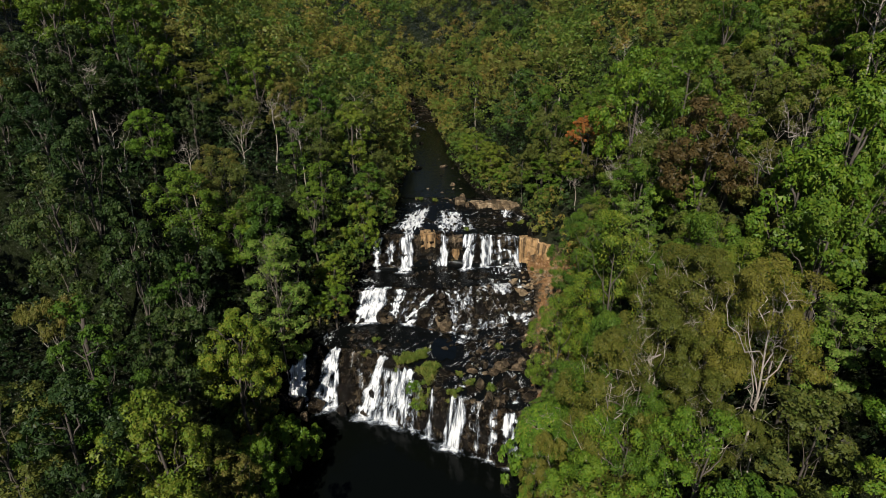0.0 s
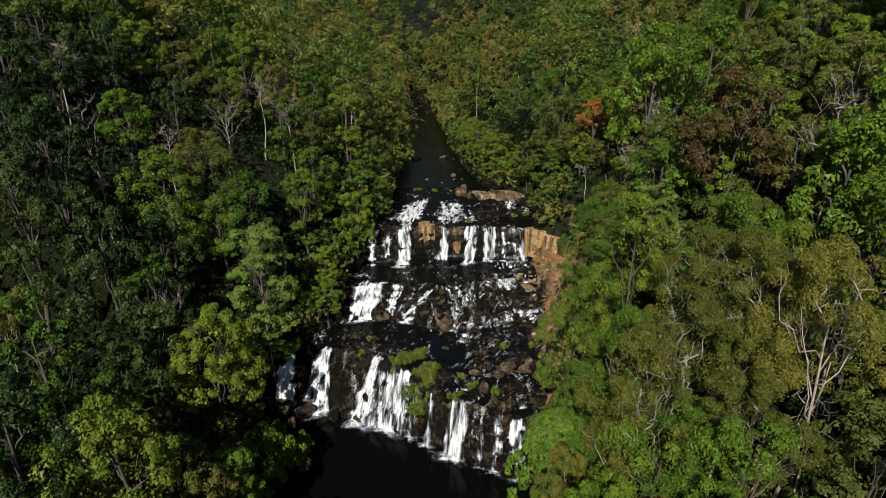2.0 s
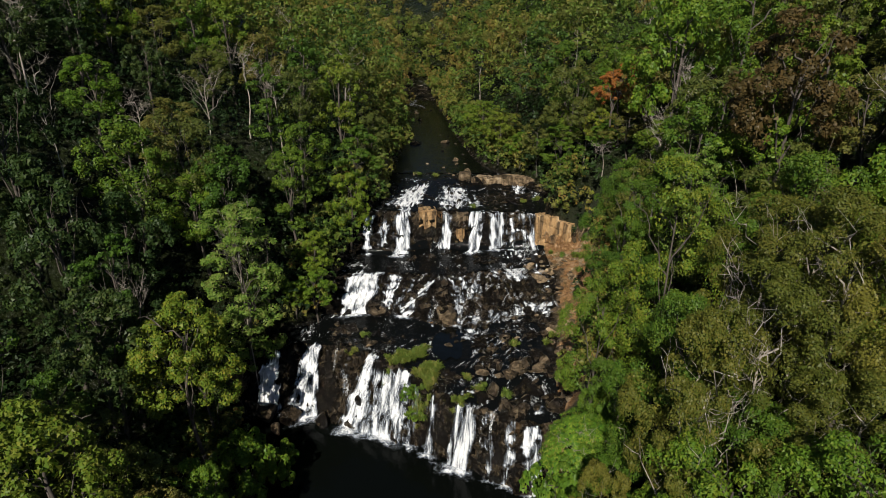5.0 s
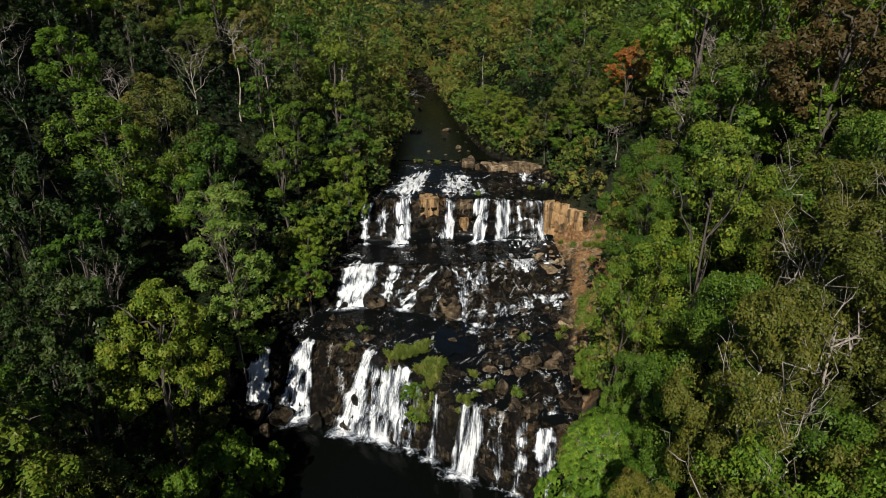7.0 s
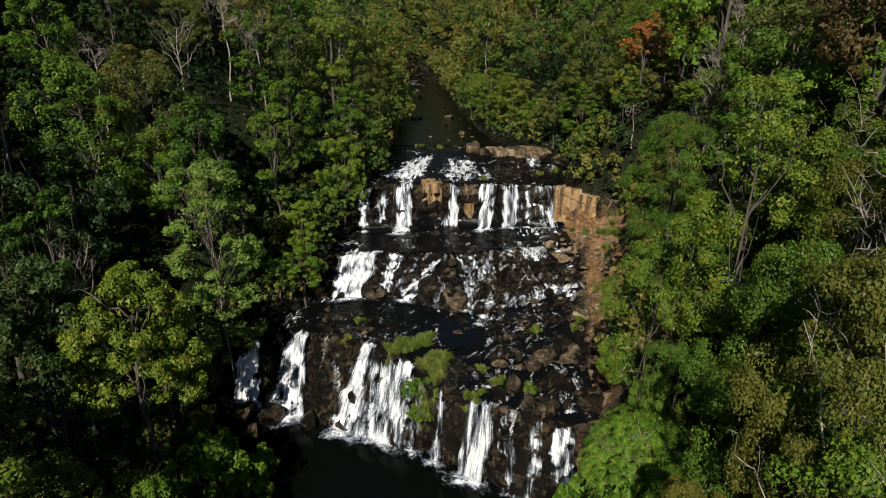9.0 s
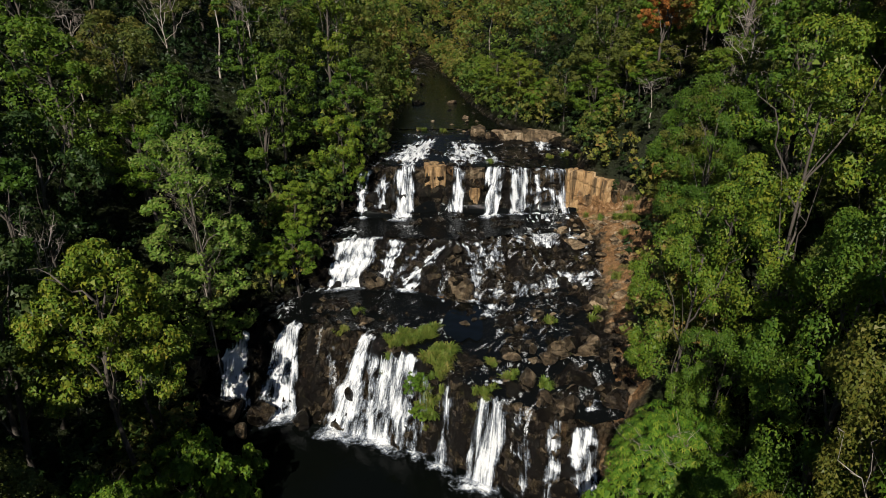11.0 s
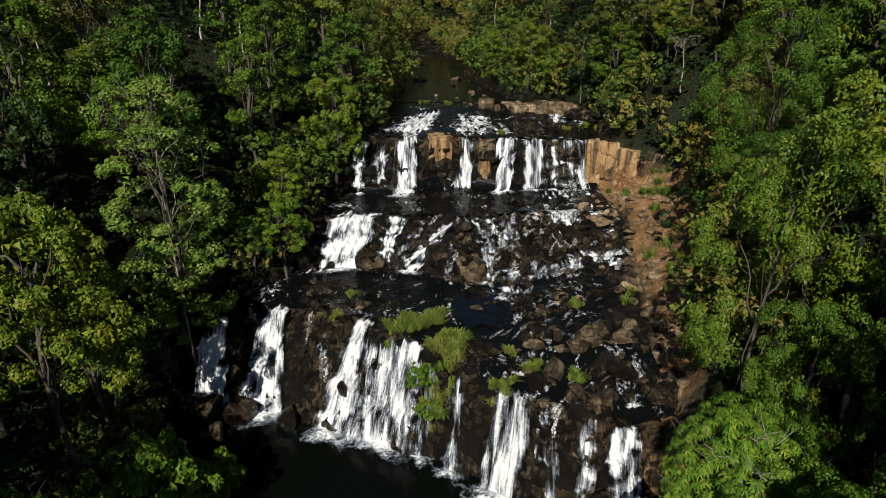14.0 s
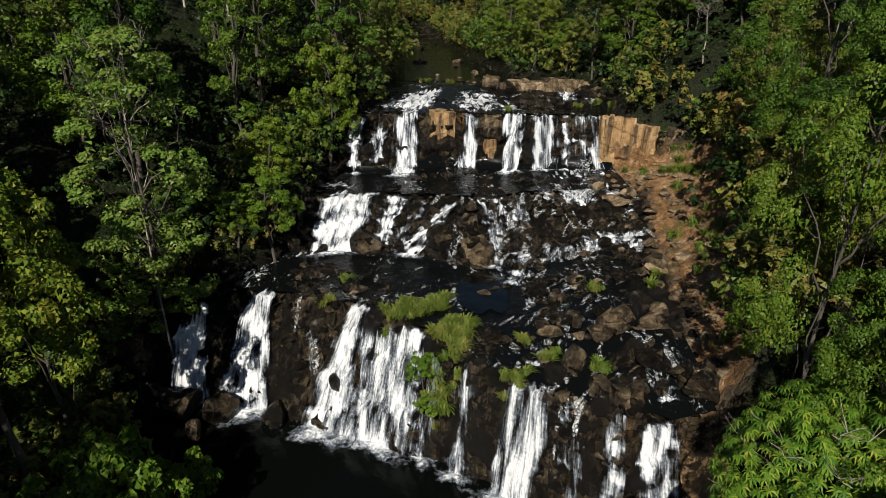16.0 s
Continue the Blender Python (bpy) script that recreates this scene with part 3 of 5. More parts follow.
def blades(rng, centres, sizes, per, leaf, flat=0.6, droop=0.3, slim=0.8, loose=0.4, lobes=(), fill=70):
    """Leaves on the domes of clumps, each a small pointed blade that faces out of the crown, and larger sprays that close the inside of the lobes."""
    n = len(centres) * per
    c = np.asarray(centres, float)
    away = c - (c.mean(0) - np.array([0, 0, 0.5]))
    away /= np.linalg.norm(away, axis=1, keepdims=True) + 1e-6
    c, away = np.repeat(c, per, 0), np.repeat(away, per, 0)
    s = np.repeat(np.asarray(sizes, float), per)[:, None]
    d = rng.normal(size=(n, 3)) + away * 0.9 + np.array([0, 0, 0.3])
    d /= np.linalg.norm(d, axis=1, keepdims=True)
    pos = c + d * s * rng.uniform(0.55, 1.12, (n, 1)) ** 0.7 * np.array([1, 1, 0.5 + 0.5 * flat])
    up = d * 0.8 + rng.normal(size=(n, 3)) * loose + np.array([0, 0, 0.25])
    L = leaf * rng.uniform(0.55, 1.25, (n, 1))
    if len(lobes) and fill:
        q = np.repeat(np.asarray(lobes, float), fill, 0)
        e = rng.normal(size=(len(q), 3))
        e /= np.linalg.norm(e, axis=1, keepdims=True)
        pos = np.concatenate([pos, q[:, :3] + e * q[:, 3:] * rng.uniform(0.1, 0.64, (len(q), 1)) * np.array([1, 1, 0.8])])
        up = np.concatenate([up, e + rng.normal(size=e.shape) * 0.4])
        L = np.concatenate([L, np.minimum(q[:, 3:] * 0.3, 0.08 + leaf * 1.2) * rng.uniform(0.7, 1.1, (len(q), 1))])
        d = np.concatenate([d, e])
        n += len(q)
    up /= np.linalg.norm(up, axis=1, keepdims=True)
    t = rng.normal(size=(n, 3)) * 0.8 + d * 0.6 - np.array([0, 0, droop])
    t -= up * (t * up).sum(1, keepdims=True)
    t /= np.linalg.norm(t, axis=1, keepdims=True)
    b = np.cross(up, t)
    W = L * slim * rng.uniform(0.8, 1.2, (n, 1))
    k = rng.uniform(-0.35, 0.35, (n, 1))
    return np.stack([pos - t * L * 0.5 + b * W * k, pos + b * W * 0.55 + t * L * (0.1 + k), pos + t * L * 0.5 - b * W * 0.45], 1)


def crown_centres(rng, height, low, radius, count, shape="round"):
    """Clump centres over an uneven crown: big lobes on a dome, each set all over its outer side with small clumps."""
    out, size, lobes = [], [], []
    heads = max(7, count // 7)
    tall = height - low
    for i in range(heads):
        a = i * 2.4 + rng.uniform(-0.45, 0.45)
        lr = radius * rng.uniform(0.30, 0.48)
        if shape == "flat":
            r, z, lr = radius * 0.78 * math.sqrt((i + 0.3) / heads), height - lr * 0.5 - 0.22 * radius * (i / heads) ** 2 - rng.uniform(0, 0.8), lr * 0.85
        elif shape == "tall":
            k = (i + 0.5) / heads
            r, z = radius * 0.52 * (1.1 - 0.7 * abs(k - 0.45)), low + tall * 0.95 * k
        else:
            k = 1.0 - 1.55 * (i + 0.3) / heads
            r = radius * 0.66 * math.sqrt(max(0.0, 1 - k * k)) * rng.uniform(0.8, 1.12)
            z = low + tall * 0.5 + (tall * 0.5 - lr * 0.8) * k * rng.uniform(0.85, 1.05)
        lobes.append((r * math.cos(a), r * math.sin(a), z, lr))
    L = np.array(lobes)
    mid = L[:, :3].mean(0)
    squash = 0.5 if shape == "flat" else 0.85
    for i in range(count):
        lx, ly, lz, lr = lobes[i % heads]
        away = np.array([lx, ly, lz]) - mid
        away /= np.linalg.norm(away) + 1e-6
        for _ in range(5):
            d = rng.normal(size=3) + away * 0.7 + np.array([0, 0, 0.45])
            d /= np.linalg.norm(d)
            p = np.array([lx, ly, lz]) + d * lr * np.array([1, 1, squash])
            inside = np.linalg.norm(L[:, :3] - p, axis=1) < L[:, 3] * 0.82
            if not inside.any():
                break
        out.append(p)
        size.append(radius * rng.uniform(0.11, 0.2))
    return out, size, lobes


KINDS = {}


def tree_kind(key, name, label, material, seed, height=14.0, radius=4.2, low=6.0, clumps=80, per=34, leaf=0.46, shape="round", bark=None, trunk_r=0.24, count=8, flat=0.62, droop=0.3, slim=0.8, twigs=2, lean=0.06, fill=100, reach=0.8, twist=0.3):
    r = np.random.RandomState(seed)
    V, F = limbs(r, height, low, radius, trunk_r, count, twist=twist, twigs=twigs, lean=lean, reach=reach if per else 1.0)
    trunk = mesh_from("trunk", V, F, bark or BARK)
    crown = None
    if per:
        cs, ss, lobes = crown_centres(r, height, low, radius, clumps, shape)
        crown = pieces("crown", blades(r, cs, ss, per, leaf, flat, droop, slim, lobes=lobes, fill=fill), material, corners=3)
    KINDS[key] = (name, label, trunk, crown, height)


PLANTED = []


def plant(key, x, y, top=None, size=1.0, turn=None, wide=1.0, label="", gap=4.6, drop=0.1):
    """One tree with its foot on the land; top sets its height."""
    name, text, trunk, crown, height = KINDS[key]
    z = float(land(x, y, False))
    sz = size if top is None else max(0.35, (top - z) / height)
    sx = (size if top is None else 0.4 * sz + 0.65) * wide
    ob = tagged(new(name), label or text, "dead tree" if crown is None else "shrub" if "shrub" in name else "tree", "dead trees" if crown is None else "forest trees")
    ob.matrix_world = Matrix.Translation((x, y, z - drop)) @ Euler((0, 0, turn if turn is not None else random.uniform(0, 6.28))).to_matrix().to_4x4() @ Matrix.Diagonal((sx, sx, sz, 1))
    part("trunk", trunk, ob)
    if crown:
        part("crown", crown, ob)
    PLANTED.append((x, y, gap))
    return ob


for _i in range(4):
    tree_kind(f"round{_i}", "forest_tree", "rounded broadleaf tree with dense green crown", LEAF, 100 + _i, height=14 + _i * 0.5, radius=3.1 + 0.35 * _i, low=2.0, clumps=80, per=106, leaf=0.235)
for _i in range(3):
    tree_kind(f"deep{_i}", "forest_tree", "dark blue-green broadleaf tree, leaves darkened further for the shaded slope", DEEP, 110 + _i, height=14 + _i * 0.5, radius=3.1 + 0.3 * _i, low=2.0, clumps=76, per=106, leaf=0.235)
for _i in range(2):
    tree_kind(f"tall{_i}", "forest_tree", "slender tall green tree with a grey trunk", LEAF, 120 + _i, height=16, radius=2.5 + 0.4 * _i, low=4.5, clumps=64, per=104, leaf=0.235, shape="tall", trunk_r=0.2)
for _i in range(2):
    tree_kind(f"flat{_i}", "forest_tree", "flat-topped tree with a pale olive umbrella crown", OLIVE, 130 + _i, height=16, radius=4.8, low=8.0, clumps=66, per=78, leaf=0.30, shape="flat", bark=PALE, trunk_r=0.18, flat=0.45)
for _i in range(3):
    tree_kind(f"olive{_i}", "forest_tree", "olive-brown tree with pale forked branches showing", OLIVE, 140 + _i, height=15, radius=3.8, low=3.0, clumps=76, per=106, leaf=0.23, count=9, twigs=2, trunk_r=0.18)
for _i in range(2):
    tree_kind(f"lime{_i}", "forest_tree", "fresh bright green broadleaf tree", LIME, 150 + _i, height=13, radius=3.4, low=1.8, clumps=80, per=106, leaf=0.235)
tree_kind("yellow", "forest_tree", "yellow-green tree in loose leafy tufts beside the pool", YELLOW, 160, height=14, radius=3.6, low=4.5, clumps=84, per=190, leaf=0.2)
tree_kind("rust", "forest_tree", "small tree with rust-orange foliage", RUST, 161, height=12, radius=2.2, low=6, clumps=40, per=110, leaf=0.25)
tree_kind("russet", "forest_tree", "dark red-brown leafed tree", RUSSET, 162, height=14, radius=3.6, low=5, clumps=70, per=110, leaf=0.25)
for _i in range(3):
    tree_kind(f"dead{_i}", "dead_tree", "bare pale dead tree with twisted limbs", LEAF, 170 + _i, height=17, radius=3.8, low=7, per=0, bark=PALE, trunk_r=0.12, count=10, twigs=6)
for _i in range(3):
    tree_kind(f"snag{_i}", "dead_tree", "grey leafless tree with wide crooked branches over the canopy", LEAF, 190 + _i, height=16, radius=4.2, low=9.5, per=0, bark=PALE, trunk_r=0.17, count=8, twigs=8, twist=0.6, lean=0.1)
for _i in range(2):
    tree_kind(f"bush{_i}", "shrub", "low green shrub with rounded leaves", LIME, 180 + _i, height=3.4, radius=2.0, low=0.4, clumps=44, per=90, leaf=0.2, trunk_r=0.07, count=6)
for _i in range(2):
    tree_kind(f"draped{_i}", "forest_tree", "grey-green tree draped in bright climbing vines", VINE, 184 + _i, height=16, radius=3.0, low=1.0, clumps=150, per=120, leaf=0.18, shape="tall", trunk_r=0.12, count=12, twigs=5, droop=1.2, fill=30, reach=1.0, twist=0.5)


# the same with finer leaves, for the trees that the flight passes close by
for _i in range(3):
    tree_kind(f"fine_olive{_i}", "forest_tree", "olive-brown tree with small leaves and pale forked branches", TWIGGY, 210 + _i, height=15, radius=3.2, low=5.5, clumps=90, per=360, leaf=0.10, bark=PALE, count=10, twigs=4, trunk_r=0.13, fill=70, reach=1.0, twist=0.6)
for _i in range(2):
    tree_kind(f"fine_green{_i}", "forest_tree", "dense green tree with small glossy leaves", LEAF, 214 + _i, height=14, radius=3.5, low=3.0, clumps=76, per=290, leaf=0.12, count=8, twigs=2, trunk_r=0.18)
tree_kind("fine_lime", "forest_tree", "bright green tree with small fresh leaves", LIME, 217, height=13, radius=3.4, low=2.5, clumps=80, per=280, leaf=0.125, trunk_r=0.15)
tree_kind("fine_yellow", "forest_tree", "yellow-olive tree with drooping sprays of leaves", YELLOW, 218, height=14, radius=3.5, low=1.2, clumps=90, per=280, leaf=0.12, droop=0.9, trunk_r=0.14)


# a tree whose twigs end in whorls of long drooping leaflets
def whorl_tree(key, seed, height, radius, heads, leaf):
    r = np.random.RandomState(seed)
    V, F = limbs(r, height, 2.0, radius, 0.17, 12, twigs=5)
    out = []
    for _ in range(heads):
        a, k = r.uniform(0, 6.28), math.sqrt(r.uniform(0, 1))
        c = np.array([radius * k * math.cos(a), radius * k * math.sin(a), height * (0.5 + 0.5 * math.sqrt(max(0, 1 - 0.9 * k * k))) - r.uniform(0, 1.6)])
        tilt = np.array([0.5 * k * math.cos(a), 0.5 * k * math.sin(a), 1.0])
        tilt /= np.linalg.norm(tilt)
        e1 = np.cross(tilt, [0.3, 0.9, 0.1])
        e1 /= np.linalg.norm(e1)
        e2 = np.cross(tilt, e1)
        m = r.randint(9, 13)
        for j in range(m):
            g = 6.28 * j / m + r.uniform(-0.15, 0.15)
            d = e1 * math.cos(g) + e2 * math.sin(g)
            side = np.cross(tilt, d)
            L = leaf * r.uniform(0.75, 1.15)
            p0, p1, p2 = c, c + d * L * 0.55 + tilt * L * 0.14, c + d * L - tilt * L * 0.28
            w = side * L * 0.11
            out.append([p0, p1 + w, p2, p1 - w])
    KINDS[key] = ("forest_tree", "glossy green tree with whorls of long drooping leaflets", mesh_from("trunk", V, F, PALE), pieces("crown", np.array(out), GLOSSY), height)


whorl_tree("whorl", 201, 9.0, 3.5, 900, 0.3)

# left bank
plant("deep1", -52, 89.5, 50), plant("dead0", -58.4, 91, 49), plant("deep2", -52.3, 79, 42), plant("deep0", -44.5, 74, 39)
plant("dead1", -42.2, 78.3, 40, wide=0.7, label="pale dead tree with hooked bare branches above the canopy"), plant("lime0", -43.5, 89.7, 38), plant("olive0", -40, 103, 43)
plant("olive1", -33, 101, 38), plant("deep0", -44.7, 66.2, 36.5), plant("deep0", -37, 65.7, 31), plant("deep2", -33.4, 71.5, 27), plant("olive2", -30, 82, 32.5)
plant("round1", -25.5, 80.5, 28.5), plant("lime1", -28.5, 79.5, 26), plant("olive0", -34, 88, 33), plant("lime0", -13.2, 92.6, 22.5, wide=0.8), plant("round0", -12.2, 96.5, 28)
plant("lime1", -16.4, 82.8, 17.5, wide=0.75), plant("lime0", -15.9, 79.2, 14.2, wide=0.75), plant("tall0", -19.6, 86.5, 27, label="tall slender tree with a white trunk and leafy crown")
plant("draped0", -22.4, 73.6, 24.5, wide=1.3, label="tall tree draped in bright vines with dead twigs on top")
plant("dead2", -22.2, 73.2, 25.6, wide=0.62, label="grey leafless crown of twigs over climbing vines")
plant("yellow", -23.4, 59.2, 20.5, wide=0.95), plant("round3", -21.0, 77.8, 14.5, wide=0.7), plant("lime1", -18.0, 78.2, 13.0, wide=0.6)
plant("lime0", -18.6, 48.6, 12.5, wide=0.7), plant("olive0", -26.8, 48.5, 17.5, wide=0.8), plant("olive1", -22.6, 46.8, 15.5, wide=0.7), plant("round2", -30.5, 51, 18.5, wide=0.8), plant("olive2", -19.8, 44.2, 14, wide=0.7), plant("round3", -24.5, 41.5, 23), plant("deep1", -30, 40, 26), plant("tall1", -33.2, 48.4, 27.5), plant("flat0", -38.6, 52.5, 26.5, wide=0.5, label="leaning thin-trunked tree with a small flat crown"), plant("deep1", -29.2, 58, 23), plant("tall0", -31.2, 63.6, 24.5)
plant("deep2", -31.5, 60, 21), plant("lime1", -38.3, 46, 17.5, wide=0.8), plant("bush0", -18.7, 57.3, 7.6), plant("bush1", -16.9, 60.2, 4.2, wide=0.8)
plant("deep0", -23.6, 63.4, 14.5, wide=0.75), plant("flat0", -16, 115, 34, label="umbrella tree with russet crown under bare red-grey limbs"), plant("dead0", -15.6, 114.2, 38.5), plant("dead1", -25.5, 123, 43), plant("olive2", -11, 103, 29, wide=0.8)
plant("olive1", -20.6, 99.6, 35.5), plant("tall1", -24, 96, 36, label="tall tree with a thick grey trunk"), plant("dead2", -32, 95, 36), plant("draped1", -9.8, 99.5, 24, wide=0.7)

# right bank
plant("rust", 22.4, 97, 35), plant("yellow", 21.3, 98.4, 30, wide=0.6), plant("dead0", 24, 80.2, 30, wide=0.6), plant("olive0", 14.6, 138, 33), plant("round1", 9.2, 114, 27)
plant("flat1", 27, 143.6, 42.5), plant("olive1", 18.5, 103.8, 36), plant("lime1", 26.6, 87, 46), plant("olive2", 26.5, 94, 38.5), plant("round3", 31.7, 80, 48), plant("russet", 28, 64, 43)
plant("lime0", 36, 53.2, 47), plant("fine_green1", 16.7, 67.4, 30, wide=0.8), plant("lime0", 27.6, 66.5, 37), plant("lime1", 32, 51.3, 41), plant("fine_yellow", 17.6, 56.6, 33, label="broad yellow-green tree on the steep bank"), plant("fine_green0", 24.2, 51.8, 36)
plant("round1", 30, 44.4, 39), plant("fine_olive0", 21.2, 43.2, 35.5), plant("fine_olive1", 13.0, 39.0, 30.5, wide=0.85), plant("fine_olive2", 17.2, 41.2, 32), plant("fine_olive0", 23.7, 38.9, 36.5), plant("draped1", 31, 41, 33)
plant("fine_lime", 13, 36.2, 25.5), plant("fine_lime", 17.6, 33, 28), plant("fine_olive2", 8.8, 40.4, 20, wide=0.6), plant("fine_lime", 9.9, 35.4, 22, wide=0.7), plant("fine_green0", 15.2, 38.2, 26), plant("round0", 22.6, 97.4, 27, wide=0.8)
plant("round3", 21.4, 82.6, 27, wide=0.75), plant("lime0", 20.4, 77, 22.5, wide=0.8), plant("lime1", 17.6, 99.2, 21.5, wide=0.6), plant("fine_yellow", 12.9, 57.2, 24.5, wide=0.8, label="drooping yellow-olive tree over the footpath"), plant("fine_green0", 13.4, 54, 18.5, wide=0.75)
plant("whorl", 11.4, 53.0, 13.8, wide=0.88), plant("bush0", 9.9, 50.6, 11), plant("fine_lime", 10.9, 48.4, 13.8, wide=0.75), plant("flat1", 8, 157, 37), plant("flat0", 18.7, 157, 38), plant("dead1", 35.5, 127, 46), plant("fine_green1", 16.8, 62.6, 24), plant("fine_green0", 18.6, 70.6, 25, wide=0.8)
plant("round2", 17.2, 102.4, 27), plant("olive2", 20.5, 100.6, 31), plant("rust", 24, 98, 36), plant("round1", 27, 109, 38), plant("lime1", 23.5, 108, 34), plant("olive2", 31, 113, 40), plant("round3", 26.4, 103.4, 36), plant("lime0", 19.6, 106, 29)

plant("fine_green1", 14.8, 44.5, 29, wide=0.85), plant("fine_olive2", 19.4, 36.6, 29), plant("fine_olive0", 20.5, 48, 33.5), plant("fine_green0", 15.6, 48.8, 27, wide=0.85), plant("fine_lime", 12.2, 46, 16.5, wide=0.8), plant("fine_green1", 25, 45.5, 35)
plant("lime0", 21.6, 96.6, 26, wide=0.7), plant("olive0", 24.2, 93.5, 31), plant("draped1", 24.4, 88.4, 23, wide=0.7), plant("round1", 25.0, 84.6, 31), plant("olive2", 21.6, 80, 27, wide=0.8), plant("lime1", 12.2, 110, 24, wide=0.8), plant("olive1", 10.8, 117, 26)
plant("olive1", -9.5, 224, 36), plant("round2", -5, 219, 33), plant("olive0", -14.5, 228, 37), plant("lime0", -1.2, 214, 31), plant("round3", 7.2, 124, 27), plant("lime0", 5.6, 131, 25, wide=0.8), plant("olive2", 14.4, 106.6, 27, wide=0.8)

# bare crowns that stand out of the canopy
for _i, (_x, _y, _t, _w) in enumerate(((22.6, 76.8, 34.5, 0.8), (20.6, 45.0, 34.0, 0.55), (25.4, 39.4, 33.6, 0.45), (27.6, 83.4, 38.4, 0.7), (34.2, 57.4, 44.6, 0.8), (17.2, 45.6, 30.6, 0.7), (-50.2, 88.0, 45.0, 0.9), (-28.0, 100.7, 38.6, 0.8), (-22.5, 96.6, 36.5, 0.7), (-30.4, 64.8, 21.6, 0.5), (-37.1, 86.8, 34.2, 0.7), (27.6, 84.2, 31.0, 0.7), (21.4, 93.6, 22.5, 0.6), (-12.6, 97.2, 21.5, 0.5))):
    plant(f"snag{_i % 3}", _x, _y, _t, wide=_w, turn=_i * 1.3, gap=2.0)

rng = np.random.RandomState(4)


def spots(count, x0, x1, y0, y1, gap, margin):
    """Free places for trees, off the river and within the valley that is seen."""
    made, known = 0, len(PLANTED)
    taken = np.zeros((known + count, 3))
    if known:
        taken[:known] = PLANTED
    for _ in range(count * 14):
        if made >= count:
            return
        x, y = rng.uniform(x0, x1), rng.uniform(y0, y1)
        if (abs(x) < 8 and y < 52) or abs(x) > 0.76 * y + 10 or left_edge(y) - margin < x < right_edge(y) + margin:
            continue
        a = taken[: known + made]
        if ((x - a[:, 0]) ** 2 + (y - a[:, 1]) ** 2 < ((gap + a[:, 2]) * 0.5) ** 2).any():
            continue
        taken[known + made] = x, y, gap
        made += 1
        PLANTED.append((x, y, gap))
        yield x, y


def scatter(count, x0, x1, y0, y1, gap, keys, weights, margin=2.0, low=0.85, high=1.2):
    for x, y in spots(count, x0, x1, y0, y1, gap, margin):
        key = keys[rng.choice(len(keys), p=np.array(weights) / sum(weights))]
        plant(key, x, y, size=rng.uniform(low, high), turn=rng.uniform(0, 6.28))
        PLANTED.pop()


# clearings that stay open
for _x, _y, _r in ((-42.5, 84.5, 5), (-50, 72, 6), (-46, 66, 6), (-48, 60, 6), (-36, 70, 4), (-34.5, 65.5, 4), (-54, 74, 5), (-25.5, 92, 4.5), (-41, 58, 5), (-36, 54, 4.5), (-27.5, 68, 6), (-33.5, 56, 5), (-24, 52, 5), (-38, 60, 4), (-27.5, 75.5, 3), (-42, 48, 4)):
    PLANTED.append((_x, _y, 2 * _r - (1.5 if _x < -36 else 3)))
NEAR = ["round0", "round1", "round2", "round3", "tall0", "tall1", "olive0", "olive1", "lime0", "flat0", "dead0", "draped1"]
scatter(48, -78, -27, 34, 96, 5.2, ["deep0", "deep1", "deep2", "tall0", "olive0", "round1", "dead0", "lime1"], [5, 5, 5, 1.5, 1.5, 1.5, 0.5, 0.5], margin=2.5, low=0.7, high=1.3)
scatter(34, -78, -13, 34, 114, 4.8, NEAR, [4, 4, 4, 3, 3, 3, 2, 1, 3, 0.5, 0.2, 0.4], margin=2.5)
scatter(88, 9, 60, 24, 114, 4.4, NEAR, [3, 3, 3, 3, 1, 1, 4, 4, 3, 1, 0.3, 1], margin=3.0)


# ---- woods too far to tell tree from tree, and the undergrowth ----
def wood(name, label, places, material, clumps, per, leaf, seed, height=15.0, radius=4.4, low=3.5, kinds=5, fill=20):
    r = np.random.RandomState(seed)
    crowns = []
    for _ in range(kinds):
        cs, ss, lobes = crown_centres(r, height, low, radius, clumps)
        crowns.append(blades(r, cs, np.array(ss) * 1.2, per, leaf, lobes=lobes, fill=fill))
    V, T = [], []
    places = np.array(list(places))
    for (x, y), z in zip(places, land(places[:, 0], places[:, 1], False)):
        c = crowns[r.randint(kinds)]
        a, s = r.uniform(0, 6.28), r.uniform(0.65, 1.4)
        m = np.array([[math.cos(a), -math.sin(a), 0], [math.sin(a), math.cos(a), 0], [0, 0, 1]]) * s
        V.append((c.reshape(-1, 3) @ m.T + np.array([x, y, z - 0.3])).reshape(-1, 3, 3))
        T.append(np.clip(r.uniform(0, 1) + r.uniform(-0.22, 0.22, len(c)), 0, 1))
    return tagged(new(name, pieces(name, np.concatenate(V), material, np.concatenate(T), 3)), label, "forest", kind="stuff")


wood("upstream_forest", "dense mixed green forest along the upper river", spots(560, -110, 105, 100, 232, 4.4, 1.6), WOOD, 52, 19, 0.42, 301, radius=3.7, low=2.5)
wood("hillside_forest", "distant forest covering the hills upstream", spots(1100, -290, 290, 214, 385, 5.6, 1.0), WOOD, 38, 8, 0.85, 302, height=15, radius=4.6, fill=10)
wood("slope_forest", "dense forest high on the valley sides", list(spots(120, -110, -62, 60, 130, 5.0, 2.0)) + list(spots(120, 48, 110, 60, 130, 5.0, 2.0)), WOOD, 46, 14, 0.6, 303)
PLANTED.clear()
